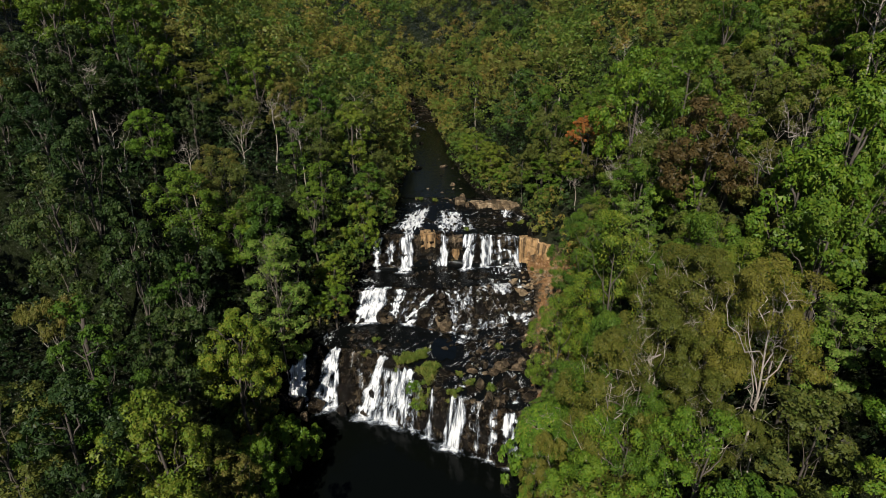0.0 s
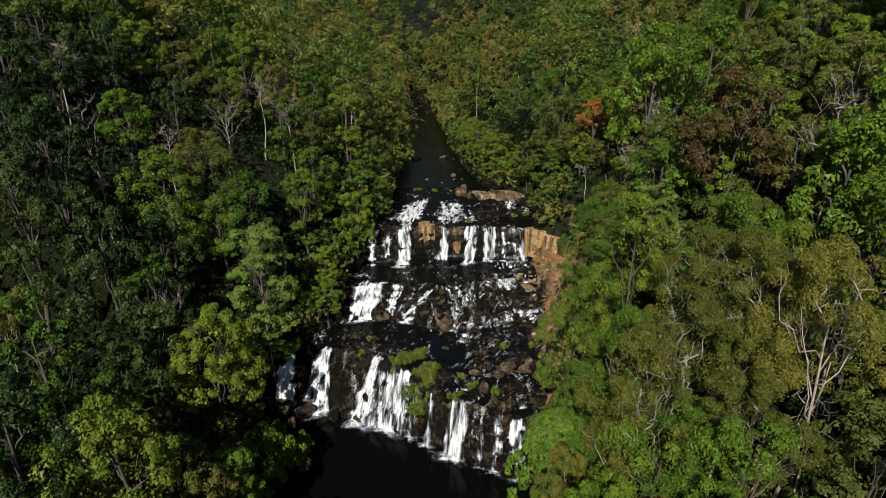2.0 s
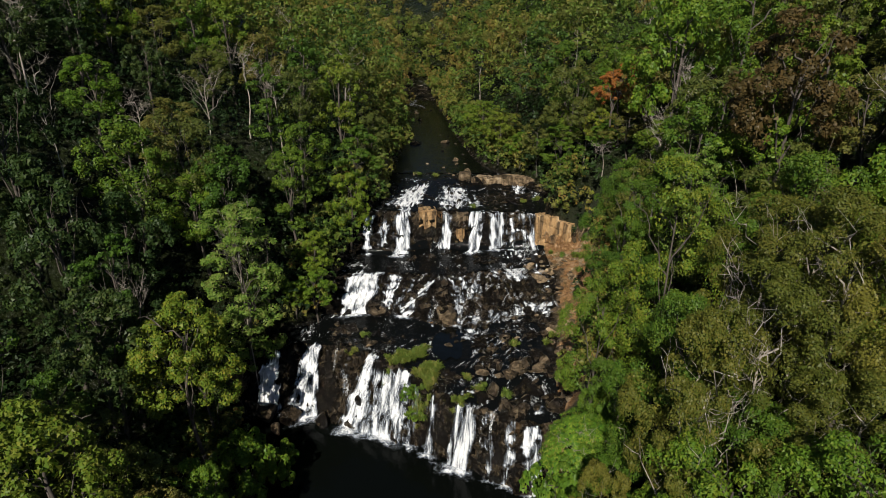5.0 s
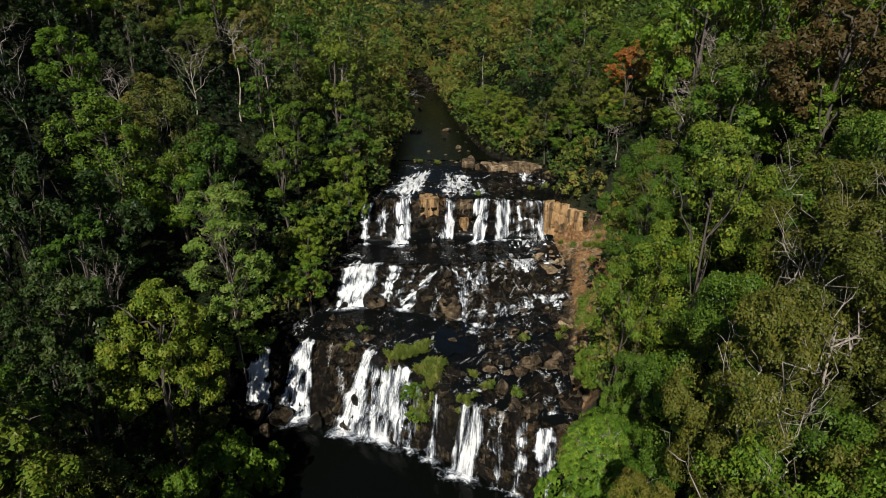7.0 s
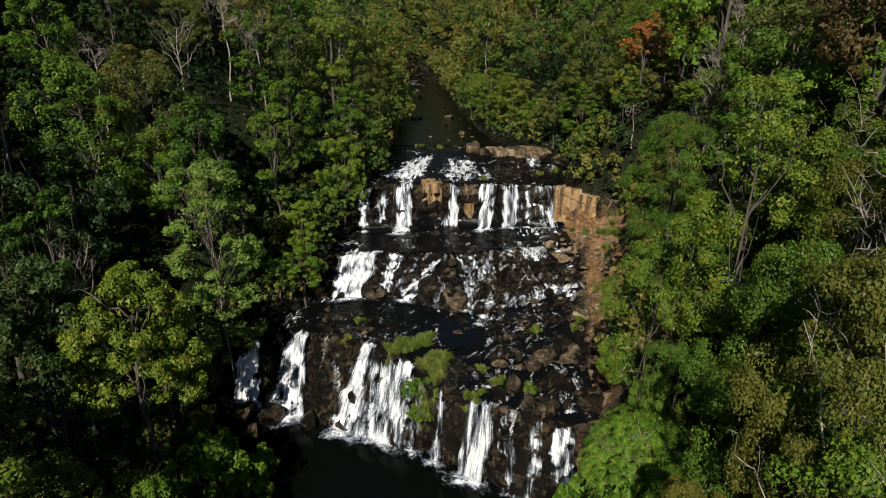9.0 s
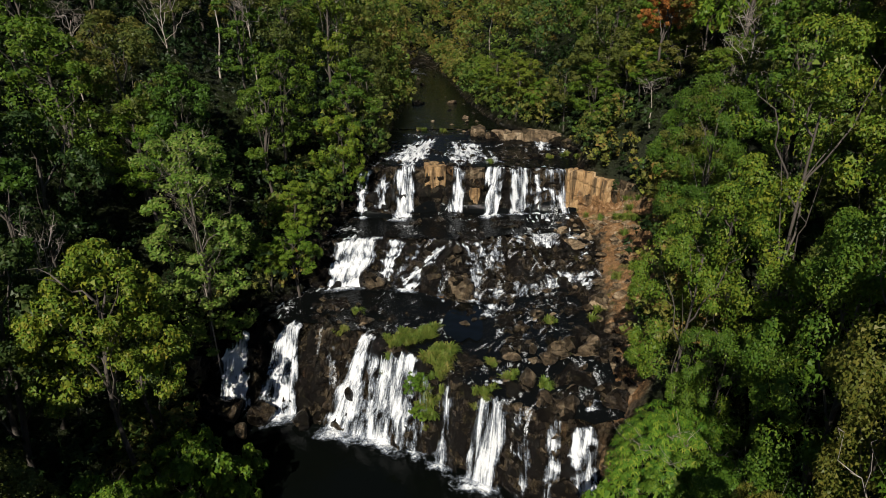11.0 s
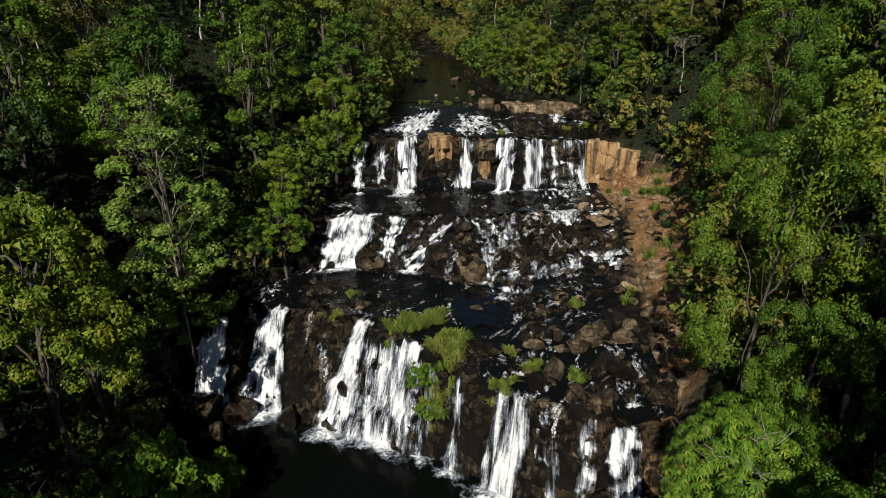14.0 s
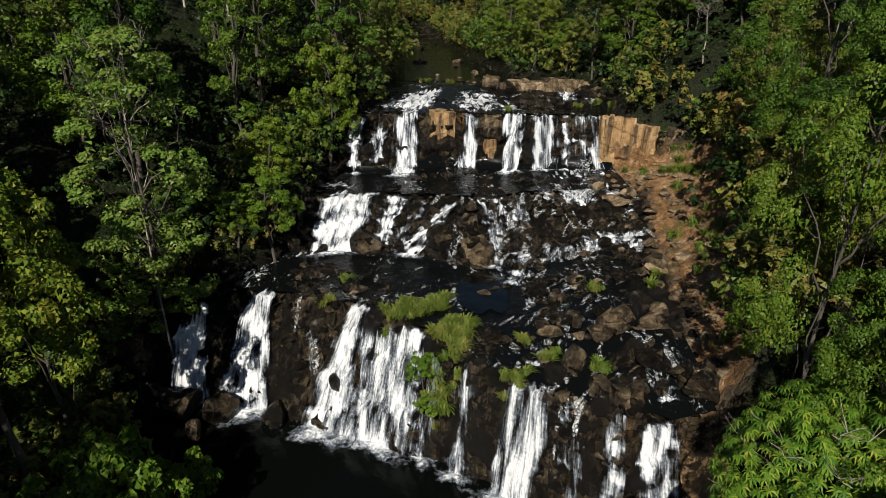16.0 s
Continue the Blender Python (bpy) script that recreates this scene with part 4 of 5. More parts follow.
wood("undergrowth", "tangled undergrowth of shrubs and ferns, leaves darkened for forest shade", list(spots(620, -64, -12, 36, 135, 2.3, 0.7)) + list(spots(420, 9, 60, 34, 135, 2.3, 1.0)), SHADE, 18, 9, 0.42, 304, height=3.6, radius=1.9, low=0.1, fill=0)

_bank = []
for _ in range(230):
    _y = rng.uniform(54, 235)
    _bank.append((float(left_edge(_y)) - rng.uniform(0.5, 4.5), _y))
    _y = rng.uniform(92, 235)
    _bank.append((float(right_edge(_y)) + rng.uniform(0.6, 4.5), _y))
    if rng.uniform() < 0.35:
        _y = rng.uniform(60, 90)
        _bank.append((float(right_edge(_y)) + rng.uniform(1.2, 4.5), _y))
wood("bank_shrubs", "dense green shrubs crowding the river banks", _bank, WOOD, 18, 18, 0.32, 305, height=4.2, radius=1.9, low=0.2, fill=6)


# ---- falls ----
def fall(x0, y0, x1, y1, x2, y2, x3, y3, thick=0.6, label="white curtain of falling water over dark basalt", foam=0.0, level=None, lift=0.32, bend=0.0, push=0.35, material=None):
    """A sheet from the edge (x0, y0)-(x1, y1) to the foot (x2, y2)-(x3, y3), laid over the steps of the bed. foam: reach of the white water at its foot."""
    long = math.hypot((x0 + x1 - x2 - x3) / 2, (y0 + y1 - y2 - y3) / 2) + 3
    wide = max(math.hypot(x1 - x0, y1 - y0), math.hypot(x3 - x2, y3 - y2))
    nu, nv = max(5, int(wide / 0.16)), 34
    u, v = np.meshgrid(np.linspace(0, 1, nu), np.linspace(0, 1, nv))
    s = np.random.RandomState(int(abs(x0 * 37 + y0 * 11 + x3 * 5))).randint(1000)
    wob = 0.10 * waves(u * wide * 2, v * 3, 2.0, s)
    k = v + wob * v * (1 - v) * 1.2
    x = (x0 + (x1 - x0) * u) * (1 - k) + (x2 + (x3 - x2) * u) * k + bend * np.sin(np.pi * v) + wob
    y = (y0 + (y1 - y0) * u) * (1 - k) + (y2 + (y3 - y2) * u) * k
    z = river_bed(x, y) + lift * (0.35 + 0.65 * np.sin(np.pi * np.clip(v * 1.05, 0, 1)) ** 0.7) + 0.10 * waves(u * wide * 3, v * 2.2, 1.6, s + 1) + 0.14 * waves(u * wide, v * long, 1.3, s + 2)
    z = np.minimum.accumulate(z, 0)
    y = y - push * np.sin(np.pi * np.clip(v * 1.1, 0, 1)) ** 0.6
    if level is not None:
        z = np.maximum(z, level + 0.03)
    ob = tagged(new("waterfall"), label, "waterfall", "falls of the river")
    ob.location = ((x2 + x3) / 2, (y2 + y3) / 2, float(z[-1].mean()))

    def sheet(name, xx, yy, zz, uu, vv, th, mat):
        n1, n0 = xx.shape
        p = np.stack([xx, yy, zz], -1).reshape(-1, 3) - np.array(ob.location)
        me = mesh_from(name, p.tolist(), grid_faces(n0, n1), mat)
        layer = me.uv_layers.new(name="UVMap")
        idx = np.empty(len(me.loops), np.int32)
        me.loops.foreach_get("vertex_index", idx)
        layer.data.foreach_set("uv", np.stack([uu.reshape(-1)[idx], vv.reshape(-1)[idx]], 1).ravel().astype(np.float32))
        me.attributes.new("thick", "FLOAT", "POINT").data.foreach_set("value", th.reshape(-1).astype(np.float32))
        part(name, me, ob)

    # ragged sides and lip, and gaps where ledges part the water
    ragged = np.minimum(u, 1 - u) * wide + 0.5 * waves(v * long, 0 * v + s, 1.3, s + 4) * (u < 0.5) + 0.5 * waves(v * long + 9, 0 * v + s, 1.3, s + 5) * (u >= 0.5)
    edge = np.clip(ragged / 0.95 + 0.12, 0, 1)
    gaps = waves(u * wide * 1.2, v * long * 0.55, 1.5, s + 6, 2)
    top = np.clip((v - 0.03 - 0.05 * waves(u * wide, 0 * u, 0.9, s + 7)) / 0.06, 0, 1)
    th = thick * (0.55 + 0.45 * edge) - 0.6 * (1 - edge) + 0.34 * gaps - 0.02 + 0.06 * v - 0.5 * (1 - top)
    sheet("sheet", x, y, z, u * wide + s, v * long, th, material or FALL)
    if foam:
        foam *= 1.5
        cx, cy, dx, dy = (x2 + x3) / 2, (y2 + y3) / 2 - 0.1 * foam, (x3 - x2) / 2, (y3 - y2) / 2
        a, r = np.meshgrid(np.linspace(0, 2 * np.pi, 33), np.linspace(0, 1, 10))
        h = math.hypot(dx, dy) + 0.001
        ex, ey = (h + foam * 0.4) * np.cos(a) * r, foam * np.sin(a) * r * (0.75 + 0.25 * np.sin(3 * a + s))
        fx, fy = cx + ex * dx / h - ey * -dy / h * -1, cy + ex * dy / h - ey * dx / h * -1
        fz = (level if level is not None else 0) + 0.05 + 0.16 * (1 - r) ** 1.5 * (1 + waves(fx, fy, 1.0, s + 3))
        sheet("foam", fx, fy, fz, fx, fy, (1 - r) * (0.62 + thick * 0.7) + 0.16 * waves(fx, fy, 0.9, s + 8) - 0.1, FOAM)
    return ob


SHADED = "thin blue-white fall in the shade of overhanging trees"
VEIL = "thin broken veil of water over dark rock"
CHUTE = "white chute of water between boulders"
fall(-22.0, 73.6, -19.4, 74.6, -22.6, 71.2, -18.9, 70.6, 1.0, SHADED, 0.8, 0)
fall(-16.6, 74.2, -14.4, 74.8, -18.6, 70.2, -14.5, 69.4, 0.86, "broad bright white fall into the pool", 1.6, 0, 0.45)
fall(-12.0, 72.6, -10.6, 72.2, -12.0, 70.2, -11.0, 70.0, 0.3, VEIL)
fall(-8.7, 72.0, -7.2, 72.6, -12.6, 68.0, -9.2, 66.8, 0.82, "slanting white fall spreading towards the pool", 1.3, 0, 0.4)
fall(-7.3, 70.4, -3.2, 68.4, -9.4, 66.9, -4.4, 65.0, 0.66, "wide streaked fall over stepped rock", 1.0, 0)
fall(-1.8, 66.0, -0.6, 65.2, -3.0, 63.9, -1.0, 62.9, 0.52, VEIL, 0.8, 0)
fall(0.7, 63.8, 3.2, 63.3, -0.7, 62.0, 2.7, 60.6, 0.70, "tall forked white fall into the pool", 1.2, 0)
fall(3.2, 62.6, 4.7, 61.8, 3.5, 60.3, 4.8, 59.5, 0.42, VEIL, 0.5, 0)
fall(5.6, 61.4, 6.8, 61.0, 5.0, 59.4, 6.5, 58.8, 0.68, VEIL, 0.7, 0)
fall(7.0, 60.9, 9.0, 60.2, 7.0, 58.7, 9.3, 57.7, 0.74, "white fall beside the bank", 0.8, 0)
fall(-12.8, 87.0, -8.0, 86.9, -13.9, 80.4, -9.3, 81.4, 0.82, "broad white fall over the second step", 0.8, 6.95, 0.45)
fall(-7.8, 86.3, -5.2, 86.1, -8.3, 82.6, -6.9, 81.6, 0.76, CHUTE, 0.4, 6.95)
fall(-2.5, 84.4, -0.5, 85.8, -6.9, 80.9, -4.2, 80.1, 0.78, CHUTE, 0.7, 6.95)
fall(-0.2, 85.7, 1.3, 86.1, 0.7, 78.4, 2.0, 77.9, 0.66, CHUTE, 0.5, 6.9, bend=0.5)
fall(1.5, 86.0, 3.3, 86.2, 1.4, 81.6, 2.9, 81.6, 0.5, VEIL)
fall(-2.3, 83.0, -1.7, 83.0, -2.4, 78.5, -1.2, 78.2, 0.5, VEIL)
fall(2.7, 80.2, 5.0, 79.8, 1.8, 76.0, 3.5, 74.8, 0.6, CHUTE, 0.5, 6.9)
fall(4.7, 88.8, 6.6, 89.4, 6.2, 86.0, 7.6, 85.4, 0.62, CHUTE)
fall(7.4, 89.9, 11.9, 89.8, 7.5, 86.3, 10.4, 84.8, 0.66, "low white step of water")
fall(7.2, 93.9, 11.8, 93.8, 7.4, 91.2, 11.4, 90.8, 0.68, "low white step of water")
fall(11.5, 89.5, 13.4, 88.5, 11.0, 86.0, 12.8, 85.5, 0.55, VEIL)
fall(8.5, 81.7, 13.9, 80.4, 8.3, 79.4, 12.8, 78.2, 0.62, "low white step of water")
fall(12.6, 84.8, 13.6, 84.3, 12.2, 83.1, 13.3, 82.7, 0.55, VEIL)
fall(-12.0, 95.6, -9.9, 96.0, -11.9, 92.4, -10.2, 92.3, 0.8, SHADED, 0.7, 10.45)
fall(-6.6, 98.0, -4.5, 97.8, -7.9, 91.7, -5.0, 91.3, 0.82, "bright white column of the upper fall", 0.9, 10.45, 0.5)
fall(-9.4, 95.2, -7.6, 95.4, -9.9, 92.8, -7.6, 92.7, 0.5, VEIL, 0.5, 10.45)
fall(-0.9, 97.0, 0.9, 97.1, -1.0, 93.1, 1.3, 93.0, 0.74, "white column of the upper fall", 0.6, 10.5)
fall(3.7, 96.2, 5.8, 96.6, 2.4, 92.3, 5.4, 93.2, 0.78, "slanting white column of the upper fall", 0.7, 10.45, 0.45)
fall(5.7, 96.1, 9.0, 96.3, 5.9, 93.6, 9.1, 93.9, 0.62, "thin grey curtain of the upper fall", 0.6, 10.45, material=CURTAIN)
fall(9.1, 96.2, 9.9, 96.2, 8.9, 93.9, 10.2, 93.8, 0.84, "narrow white column of the upper fall", 0.5, 10.45)
fall(10.1, 96.1, 11.7, 95.9, 10.2, 93.9, 12.0, 93.6, 0.62, "thin grey curtain of the upper fall", 0.6, 10.45, material=CURTAIN)
fall(11.3, 95.8, 12.7, 95.7, 12.0, 92.0, 13.6, 91.6, 0.64, "outermost strand of the upper fall", 0.5, 10.5)
fall(-6.2, 104.8, -2.0, 108.2, -7.8, 97.2, -3.8, 97.6, 0.88, "white rapids above the upper fall")
fall(-1.1, 105.5, 3.8, 106.6, -1.1, 96.6, 3.0, 97.2, 0.74, "white rapids above the upper fall")
fall(-4.6, 103.6, -1.4, 104.8, -9.6, 97.6, -6.4, 98.2, 0.62, "broken white rapids above the upper fall", bend=-0.5)
fall(1.5, 103.2, 5.2, 104.2, 3.2, 97.2, 6.0, 97.0, 0.5, "thin streaks of white water above the upper fall")
fall(10.9, 108.6, 13.3, 106.9, 9.4, 104.0, 12.4, 103.3, 0.6, "small white fall in the upper river")
fall(14.0, 105.0, 15.2, 103.8, 12.3, 101.3, 14.3, 102.1, 0.55, "small white fall in the upper river")
fall(-9.2, 71.3, -6.6, 70.4, -10.9, 67.4, -7.8, 66.4, 0.42, VEIL, 0.8, 0)
fall(-5.2, 86.0, -3.0, 85.2, -7.4, 81.6, -5.6, 80.9, 0.38, VEIL)
fall(3.0, 86.2, 5.0, 87.4, 2.7, 82.2, 4.8, 82.2, 0.42, VEIL)
fall(5.0, 80.3, 8.3, 81.3, 4.6, 78.0, 8.0, 78.6, 0.36, VEIL)
fall(-4.2, 68.2, -2.4, 66.8, -5.0, 65.6, -3.2, 64.2, 0.36, VEIL, 0.6, 0)
fall(3.7, 74.8, 4.9, 74.6, 2.6, 72.1, 3.6, 71.5, 0.5, VEIL)
fall(5.7, 74.6, 6.8, 74.2, 4.6, 70.8, 5.5, 70.4, 0.5, VEIL)
fall(2.5, 67.7, 4.1, 67.1, 1.7, 64.8, 3.4, 64.6, 0.5, VEIL)
fall(0.3, 65.4, 1.2, 65.3, 0.5, 63.6, 1.7, 62.9, 0.5, VEIL)
fall(8.3, 62.7, 9.8, 62.3, 8.3, 61.3, 9.5, 61.0, 0.5, VEIL)


# wisps of white water on the dark shelves
def riffles(seed, spans):
    r = np.random.RandomState(seed)
    V = []
    for count, x0, x1, y0, y1, size in spans:
        for _ in range(count):
            x, y = r.uniform(x0, x1), r.uniform(y0, y1)
            a, L, W = r.uniform(-0.9, 0.5), size * r.uniform(0.5, 1.5), size * r.uniform(0.08, 0.2)
            d, b = np.array([math.sin(a), -math.cos(a)]), np.array([math.cos(a), math.sin(a)])
            c = np.array([x, y])
            for s in range(4):
                q0, q1 = c + d * L * s / 4, c + d * L * (s + 1) / 4
                w0, w1 = W * (0.3 + 0.7 * math.sin(math.pi * (s + 0.15) / 4.3)), W * (0.3 + 0.7 * math.sin(math.pi * (s + 1.15) / 4.6))
                j = 0.1 * size * r.uniform(-1, 1)
                q = [q0 - b * w0, q0 + b * w0, q1 + b * (w1 + j), q1 - b * (w1 - j)]
                V.append(q)
    V = np.array(V)
    me = pieces("white_riffles", np.concatenate([V, river_bed(V[..., 0], V[..., 1])[..., None] + 0.16], -1), RIFFLE)
    return tagged(new("white_riffles", me), "scattered wisps of white water on the shelves", "white water", kind="stuff")


riffles(71, [(34, -13, 9, 70, 79, 1.1), (40, -8, 14, 86, 93, 1.2), (16, -8, 14, 96, 108, 1.3), (80, 1, 10, 62, 77, 1.1), (70, -2, 9, 77, 86, 1.1), (46, 7, 14, 78, 92, 1.2), (60, -12, -5, 176, 208, 3.0)])


# ---- rocks ----
def rock_mesh(seed, detail=3, cuts=13, grain=0.07):
    """A worn angular boulder: a ball cut by planes, then roughened."""
    r = np.random.RandomState(seed)
    bm = bmesh.new()
    bmesh.ops.create_icosphere(bm, subdivisions=detail, radius=1.0)
    planes = [(Vector(r.normal(size=3)).normalized(), r.uniform(0.38, 0.78)) for _ in range(cuts)]
    off = Vector(r.uniform(0, 50, 3))
    for v in bm.verts:
        for nrm, d in planes:
            over = v.co.dot(nrm) - d
            if over > 0:
                v.co -= nrm * over * 0.92
        v.co += v.co.normalized() * (grain * noise.fractal(v.co * 2.2 + off, 0.7, 2.0, 4))
    me = bpy.data.meshes.new("boulder")
    bm.to_mesh(me)
    bm.free()
    me.polygons.foreach_set("use_smooth", [False] * len(me.polygons))
    return me


ROCKS = {}
for _mat, _key in ((ROCK_WET, "wet"), (ROCK_BROWN, "brown"), (ROCK_ORANGE, "ochre"), (ROCK_TAN, "tan"), (ROCK_BROWN, "slab")):
    ROCKS[_key] = []
    for _i in range(6):
        _m = rock_mesh(400 + _i) if _key not in ("tan", "slab") else rock_mesh(440 + _i, 2, 9, 0.04)
        _m.materials.append(_mat)
        ROCKS[_key].append(_m)
ROCK_LABEL = {"wet": "wet black basalt boulder in the river", "brown": "brown weathered basalt boulder on the shelf", "ochre": "ochre stained basalt boulder", "tan": "pale dry stone beside the footpath", "slab": "angular wet brown rock on the shelf"}


def boulder(kind, x, y, sx, sy=None, sz=None, z=None, turn=None, label="", shape=None):
    sy, sz = sy or sx * 0.85, sz or sx * 0.6
    ob = tagged(new("boulder", ROCKS[kind][rng.randint(6) if shape is None else shape]), label or ROCK_LABEL[kind], "boulder", "boulders of the river")
    base = float(land(x, y)) if z is None else z
    ob.matrix_world = Matrix.Translation((x, y, base + sz * 0.25)) @ Euler((rng.uniform(-0.25, 0.25), rng.uniform(-0.25, 0.25), rng.uniform(0, 6.28) if turn is None else turn)).to_matrix().to_4x4() @ Matrix.Diagonal((sx, sy, sz, 1))
    return ob


boulder("brown", -8.6, 82.2, 1.9, 1.5, 1.5, 7.0, 0.3, "large mossy brown boulder below the second step")
boulder("wet", -2.6, 81.4, 1.6, 1.5, 1.6, 7.4), boulder("brown", -0.3, 80.0, 1.5, 1.3, 1.6, 7.2), boulder("brown", 0.6, 79.2, 1.4, 1.2, 1.4, 6.9), boulder("brown", -0.2, 82.6, 1.1, 1.0, 1.1, 8.6)
boulder("brown", -5.0, 84.2, 1.1, 0.9, 1.2, 8.9), boulder("wet", -6.0, 83.2, 1.0, 1.0, 1.0, 8.2), boulder("wet", -3.6, 83.4, 1.3, 1.1, 1.0, 8.4)
boulder("wet", -17.2, 69.0, 1.5, 1.2, 1.5, 0.2), boulder("wet", -14.0, 68.6, 1.4, 1.1, 1.0, 0.1), boulder("wet", -20.4, 69.4, 2.0, 1.6, 1.5, 0.3), boulder("wet", -22.3, 69.8, 2.2, 1.6, 1.8, 0.4), boulder("brown", -18.6, 67.2, 1.0, 0.8, 0.7, 0.1)
boulder("wet", 6.9, 58.6, 1.3, 1.4, 2.6, 0.2, 0.2, "upright black rock parting the fall"), boulder("brown", -24.0, 71.6, 1.9, 1.4, 1.8, 3.0), boulder("wet", -9.6, 68.9, 0.5, 0.7, 1.2, 2.2)
boulder("brown", 7.4, 67.2, 1.2, 1.6, 1.6, 7.6), boulder("brown", 9.6, 68.4, 1.1, 1.4, 1.4, 8.2), boulder("brown", 7.8, 64.6, 1.5, 1.0, 0.9, 7.4), boulder("brown", 8.9, 63.8, 1.2, 0.9, 0.8, 7.5), boulder("brown", 7.1, 61.7, 1.3, 1.0, 1.2, 6.6)
boulder("brown", 4.8, 64.8, 1.1, 1.2, 1.3, 6.7), boulder("wet", 10.7, 61.4, 1.4, 1.2, 1.0, 7.4), boulder("ochre", 10.4, 58.2, 1.8, 1.4, 2.2, 3.4, label="pale ochre rock at the foot of the bank"), boulder("brown", 6.0, 62.6, 1.0, 0.9, 0.8, 6.6)
boulder("brown", 7.9, 116.4, 1.8, 1.2, 1.1, 16.9)
for _x, _y, _s in ((-0.4, 110, 0.9), (1.6, 109.4, 1.1), (3.6, 108.6, 1.4), (5.4, 108.2, 1.6), (7.4, 108, 1.7), (9.0, 108.4, 1.4), (13.2, 105.6, 1.5), (14.6, 104.6, 1.3), (-2.6, 111.5, 0.8)):
    boulder("brown", _x, _y, _s, _s * 0.8, _s * 0.75, 16.0, label="tan boulder in the row across the upper river")


SMALL = {}


def strew(kind, count, x0, x1, y0, y1, low, high, flat=0.6):
    """Rocks in the bed; those too small to tell apart are gathered for one mesh a kind."""
    for _ in range(count):
        x, y = rng.uniform(x0, x1), rng.uniform(y0, y1)
        if left_edge(y) - 1.5 < x < right_edge(y) + 0.5:
            s = low + (high - low) * rng.uniform() ** 2
            sy, sz = s * rng.uniform(0.6, 1), s * flat * rng.uniform(0.7, 1.2)
            if s > 0.62:
                boulder(kind, x, y, s, sy, sz)
            else:
                m = Matrix.Translation((x, y, float(land(x, y)) + sz * 0.25)) @ Euler((rng.uniform(-0.25, 0.25), rng.uniform(-0.25, 0.25), rng.uniform(0, 6.28))).to_matrix().to_4x4() @ Matrix.Diagonal((s, sy, sz, 1))
                SMALL.setdefault(kind, []).append(np.array(m))


strew("brown", 56, 4, 12, 60.5, 75, 0.2, 0.75), strew("wet", 60, 0, 12, 61, 77, 0.2, 0.8), strew("brown", 34, -13.5, -8.5, 71.5, 76.5, 0.3, 0.8), strew("wet", 14, -18, -8, 74, 80, 0.35, 0.9)
strew("wet", 46, -6, 9, 77.5, 87, 0.25, 0.9), strew("brown", 26, 3, 13, 79, 88, 0.25, 0.8), strew("wet", 26, -26, -16, 58, 71, 0.5, 1.4), strew("wet", 18, -8, 12, 86, 93, 0.3, 0.8)
strew("wet", 16, -7, 12, 97, 108, 0.3, 0.8), strew("tan", 40, 11, 18, 62, 90, 0.3, 1.1, 0.35), strew("tan", 24, 12, 19, 76, 91, 0.5, 1.5, 0.3)

strew("slab", 150, 3.6, 12.5, 60.5, 75, 0.25, 1.15, 0.75), strew("slab", 40, 0, 5, 61.5, 70, 0.2, 0.7, 0.7), strew("slab", 40, -13.6, -8.6, 70.5, 76.5, 0.25, 0.8, 0.8), strew("slab", 50, -3, 14, 78, 88, 0.25, 0.8, 0.7)
strew("tan", 44, 11, 18.5, 64, 92, 0.15, 0.6, 0.4), strew("tan", 22, 13, 19.5, 84, 92, 0.3, 0.9, 0.5), strew("slab", 24, -9, 14, 96.5, 108, 0.25, 0.7, 0.6), strew("tan", 14, -8, 9, 109, 122, 0.4, 1.2, 0.6), strew("slab", 20, -10, 4, 118, 180, 0.5, 1.4, 0.6)

PEBBLE = rock_mesh(447, 2, 9, 0.04)
_pv = np.empty(len(PEBBLE.vertices) * 3, np.float32)
PEBBLE.vertices.foreach_get("co", _pv)
_pv = np.c_[_pv.reshape(-1, 3), np.ones(len(PEBBLE.vertices))]
_pf = np.array([q.vertices[:] for q in PEBBLE.polygons])
for _kind, _name, _text, _mat in (("wet", "wet_stones", "many small wet black stones in the shallows", ROCK_WET), ("brown", "brown_stones", "small brown stones scattered on the shelves", ROCK_BROWN), ("slab", "broken_rocks", "small broken angular rocks on the wet shelf", ROCK_BROWN), ("tan", "path_stones", "pale dry stones strewn along the footpath", ROCK_TAN)):
    _ms = SMALL[_kind]
    _v = np.concatenate([(_pv @ m.T)[:, :3] for m in _ms])
    _f = np.concatenate([_pf + i * len(_pv) for i in range(len(_ms))])
    tagged(new(_name, mesh_from(_name, _v.tolist(), _f.tolist(), _mat, False)), _text, "stones", kind="stuff")


def block_mesh(seed, mat):
    """A block of jointed rock, one metre each way, with worn edges and cracks."""
    r = np.random.RandomState(seed)
    bm = bmesh.new()
    bmesh.ops.create_cube(bm, size=1.0)
    bmesh.ops.subdivide_edges(bm, edges=bm.edges[:], cuts=7, use_grid_fill=True)
    off = Vector(r.uniform(0, 50, 3))
    for v in bm.verts:
        q = v.co
        round_ = max(0.0, math.hypot(q.x, q.y) - 0.56)
        q.x *= 1 - round_ * 0.8
        q.y *= 1 - round_ * 0.8
        n3 = noise.noise_vector(Vector((q.x * 2.2, q.y * 2.2, q.z * 2.2)) + off)
        q.x += 0.09 * n3.x
        q.y += 0.11 * n3.y - 0.05 * abs(math.sin(q.x * 9 + off.x))
        q.z += 0.04 * n3.z
    me = bpy.data.meshes.new("rock_block")
    bm.to_mesh(me)
    bm.free()
    me.materials.append(mat)
    me.polygons.foreach_set("use_smooth", [False] * len(me.polygons))
    return me


LEDGE = rock_material("tan_ledge_basalt", TAN, BLACK, 0.75, joint=0.6, swing=0.4, grime=0.3, stain=0.4)
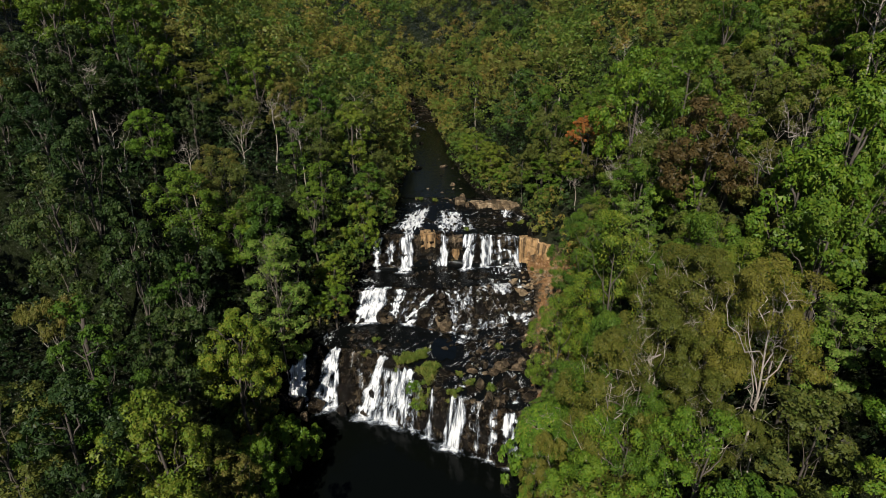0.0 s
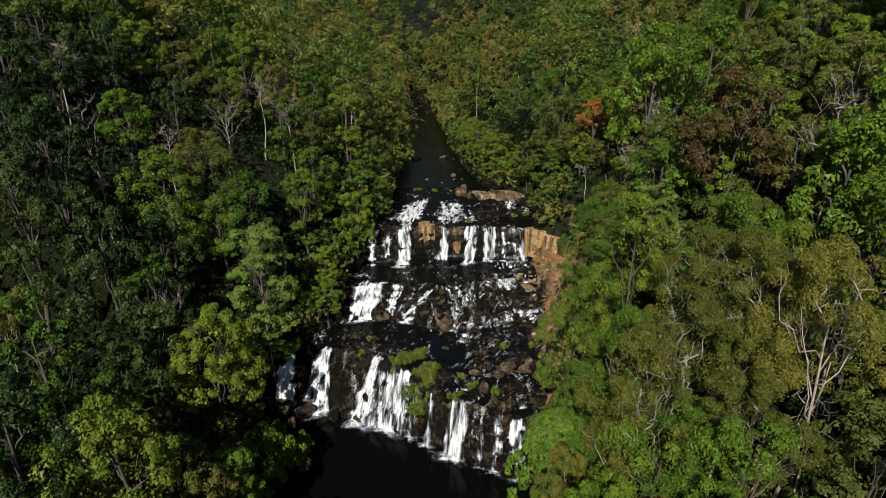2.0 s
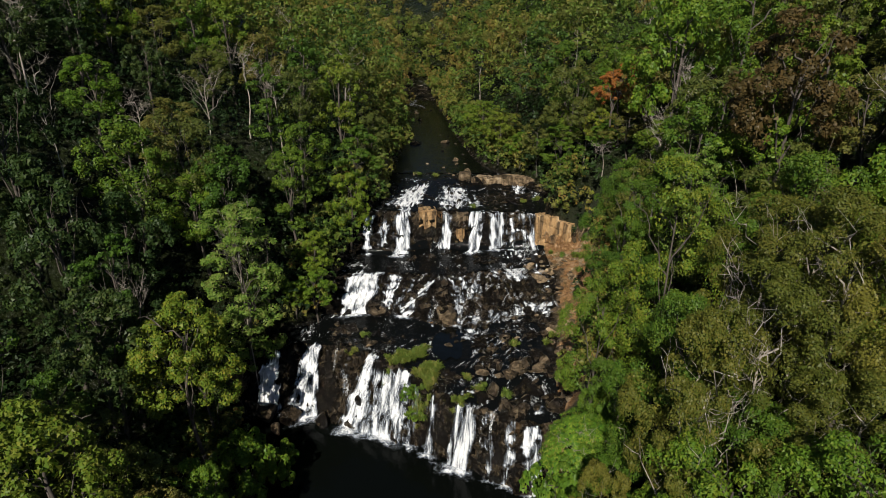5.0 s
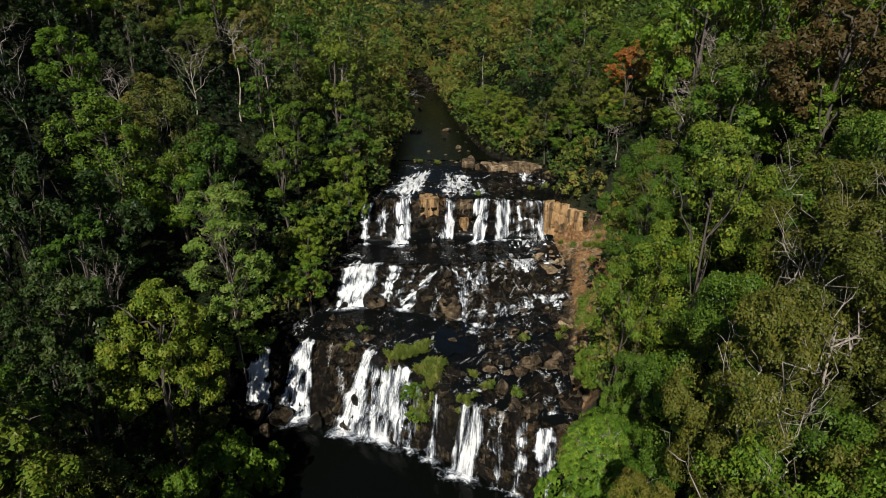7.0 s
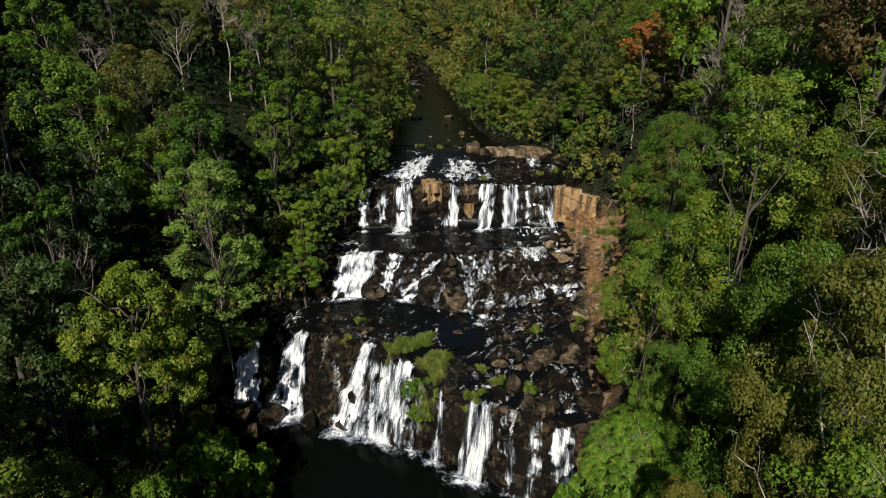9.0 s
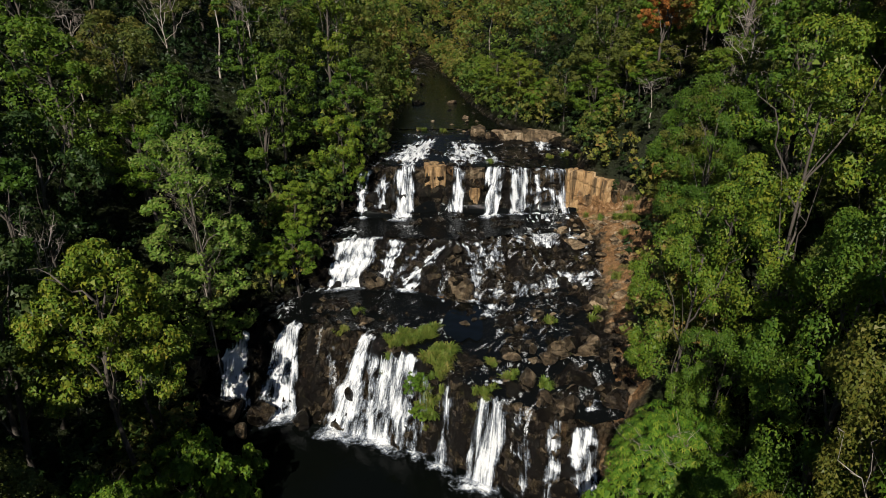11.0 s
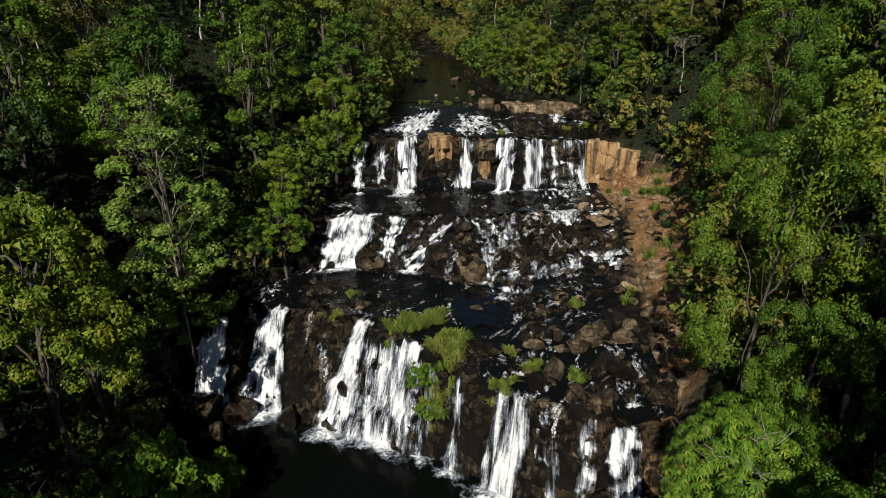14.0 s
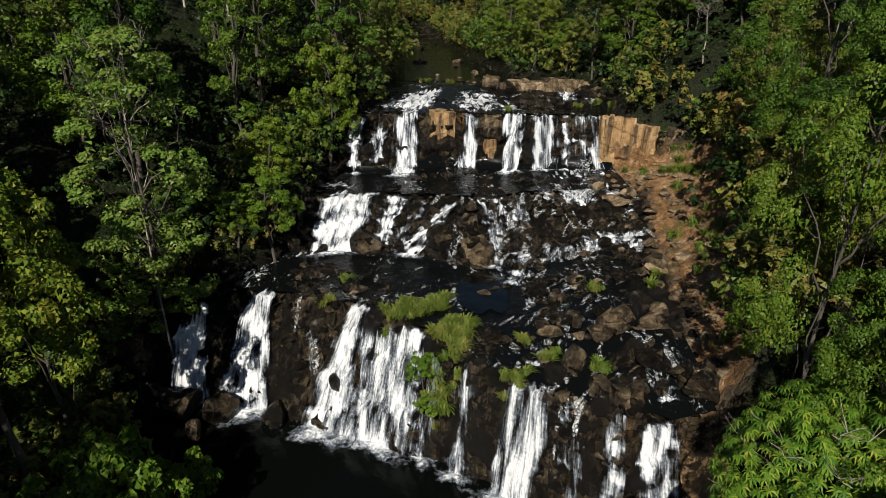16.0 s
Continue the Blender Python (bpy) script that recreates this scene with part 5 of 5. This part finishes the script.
BLOCKS = {k: [block_mesh(500 + i, m) for i in range(4)] for k, m in (("wet", ROCK_WET), ("ochre", ROCK_ORANGE), ("brown", ROCK_BROWN), ("tan", LEDGE))}


def block(kind, x, y, z0, z1, w, d, turn=0.0, label="dark upright basalt block in the cliff"):
    ob = tagged(new("rock_block", BLOCKS[kind][rng.randint(4)]), label, "rock", "blocks of the cliff")
    ob.matrix_world = Matrix.Translation((x, y, (z0 + z1) / 2)) @ Euler((0, 0, turn)).to_matrix().to_4x4() @ Matrix.Diagonal((w, d, z1 - z0, 1))
    return ob


block("ochre", -2.65, 96.5, 10.6, 15.75, 2.6, 2.4, 0.05, "large smooth ochre rock face between two falls")
block("ochre", 2.1, 95.6, 10.4, 13.2, 1.2, 1.4, 0.2, "rust-coloured rock pillar beside the fall"), block("brown", 2.4, 96.4, 11.0, 15.5, 1.8, 1.8), block("brown", -4.6, 96.0, 10.4, 12.0, 0.9, 1.0)
for _i, _x in enumerate(np.arange(-11.6, 12.6, 1.05)):
    if not -4.2 < _x < -1.2 and not 1.4 < _x < 3.2:
        block("wet", _x, float(at_x(LIP1[0], _x)) + 0.55 + rng.uniform(-0.3, 0.25), 9.9, 15.35 + rng.uniform(-0.25, 0.15), rng.uniform(0.9, 1.35), 1.5, rng.uniform(-0.2, 0.2))
for _i, _x in enumerate(np.arange(13.3, 20.6, 0.95)):
    block("ochre" if _i < 5 else "tan", _x, float(at_x(LIP1[0], _x)) - 0.2 + rng.uniform(-0.3, 0.3), 9.8 + 0.3 * _i, 15.7 - 0.12 * _i + rng.uniform(-0.35, 0.3), rng.uniform(1.0, 1.5), 1.7, rng.uniform(-0.15, 0.3), "ochre streaked cliff block beside the footpath")

for _x in np.arange(3.4, 16.4, 1.35):
    block("tan", _x + rng.uniform(-0.3, 0.3), 109.2 - 0.22 * (_x - 3.4) + rng.uniform(-0.5, 0.5), 15.6, 17.3 + rng.uniform(-0.35, 0.35), rng.uniform(1.3, 2.1), rng.uniform(1.4, 2.4), rng.uniform(-0.3, 0.3), "low tan rock in the ledge across the upper river")


# ---- reeds ----
def tuft_mesh(seed, count, height):
    r = np.random.RandomState(seed)
    out = []
    for _ in range(count):
        a, s = r.uniform(0, 6.28), r.uniform(0, 0.28)
        p = np.array([s * math.cos(a * 1.7), s * math.sin(a * 1.7), -0.05])
        d = np.array([math.cos(a), math.sin(a), 0])
        b = np.array([-d[1], d[0], 0]) * 0.022
        h, o = height * r.uniform(0.6, 1.1), height * r.uniform(0.15, 0.75)
        q = [p, p + d * o * 0.3 + np.array([0, 0, h * 0.65]), p + d * o * 0.8 + np.array([0, 0, h * 0.9]), p + d * o * 1.15 + np.array([0, 0, h * 0.75])]
        w = [1.0, 1.1, 0.8, 0.1]
        for i in range(3):
            out.append([q[i] - b * w[i], q[i] + b * w[i], q[i + 1] + b * w[i + 1], q[i + 1] - b * w[i + 1]])
    return pieces("reed_tuft", np.array(out), REED)


TUFTS = [tuft_mesh(600 + i, 80, 0.72) for i in range(4)]


def tuft(x, y, s=1.0, z=None):
    ob = tagged(new("reed_tuft", TUFTS[rng.randint(4)]), "tuft of arching yellow-green reeds on wet rock", "grass", "reeds among the falls")
    zz = max(float(land(x, y)), float(river_bed(np.array(x), np.array(y)))) if z is None else z
    ob.matrix_world = Matrix.Translation((x, y, zz)) @ Euler((0, 0, rng.uniform(0, 6.28))).to_matrix().to_4x4() @ Matrix.Diagonal((s * 1.2, s * 1.2, s, 1))


for _ in range(52):
    _k = rng.uniform()
    tuft(-6.3 + 3.6 * _k + rng.uniform(-0.6, 0.6), 70.0 + 2.9 * _k + rng.uniform(-0.9, 0.9), rng.uniform(0.6, 1.25))
for _ in range(56):
    _k = rng.uniform()
    tuft(-1.6 - 1.0 * _k + rng.uniform(-1.0, 1.0), 70.2 - 4.6 * _k + rng.uniform(-0.5, 0.5), rng.uniform(0.5, 1.25))
for _x, _y in ((-10.7, 72.5), (-9.5, 76.3), (2.0, 67.3), (3.6, 65.6), (1.7, 64.1), (1.1, 63.5), (5.9, 64.0), (8.0, 72.7), (7.8, 67.4), (4.4, 97.8), (15.2, 99.5), (13.4, 100.6), (17.4, 88.6), (19.2, 86.8), (18.2, 87.6), (20.0, 85.4), (11.6, 100.2), (-1.6, 110.6), (-4.6, 111.6)):
    for _ in range(4):
        tuft(_x + rng.uniform(-0.5, 0.5), _y + rng.uniform(-0.4, 0.4), rng.uniform(0.6, 1.0))
for _ in range(44):
    _y = rng.uniform(62, 92)
    tuft(float(right_edge(_y)) + rng.uniform(-1.0, 1.2) - (3.2 if rng.uniform() < 0.2 else 0), _y, rng.uniform(0.5, 1.1))
plant("bush0", -3.9, 66.9, 6.4, wide=0.62, label="bright green shrub clinging to the rock between falls"), plant("bush1", -3.6, 65.9, 4.2, wide=0.55, label="bright green shrub clinging to the rock between falls")
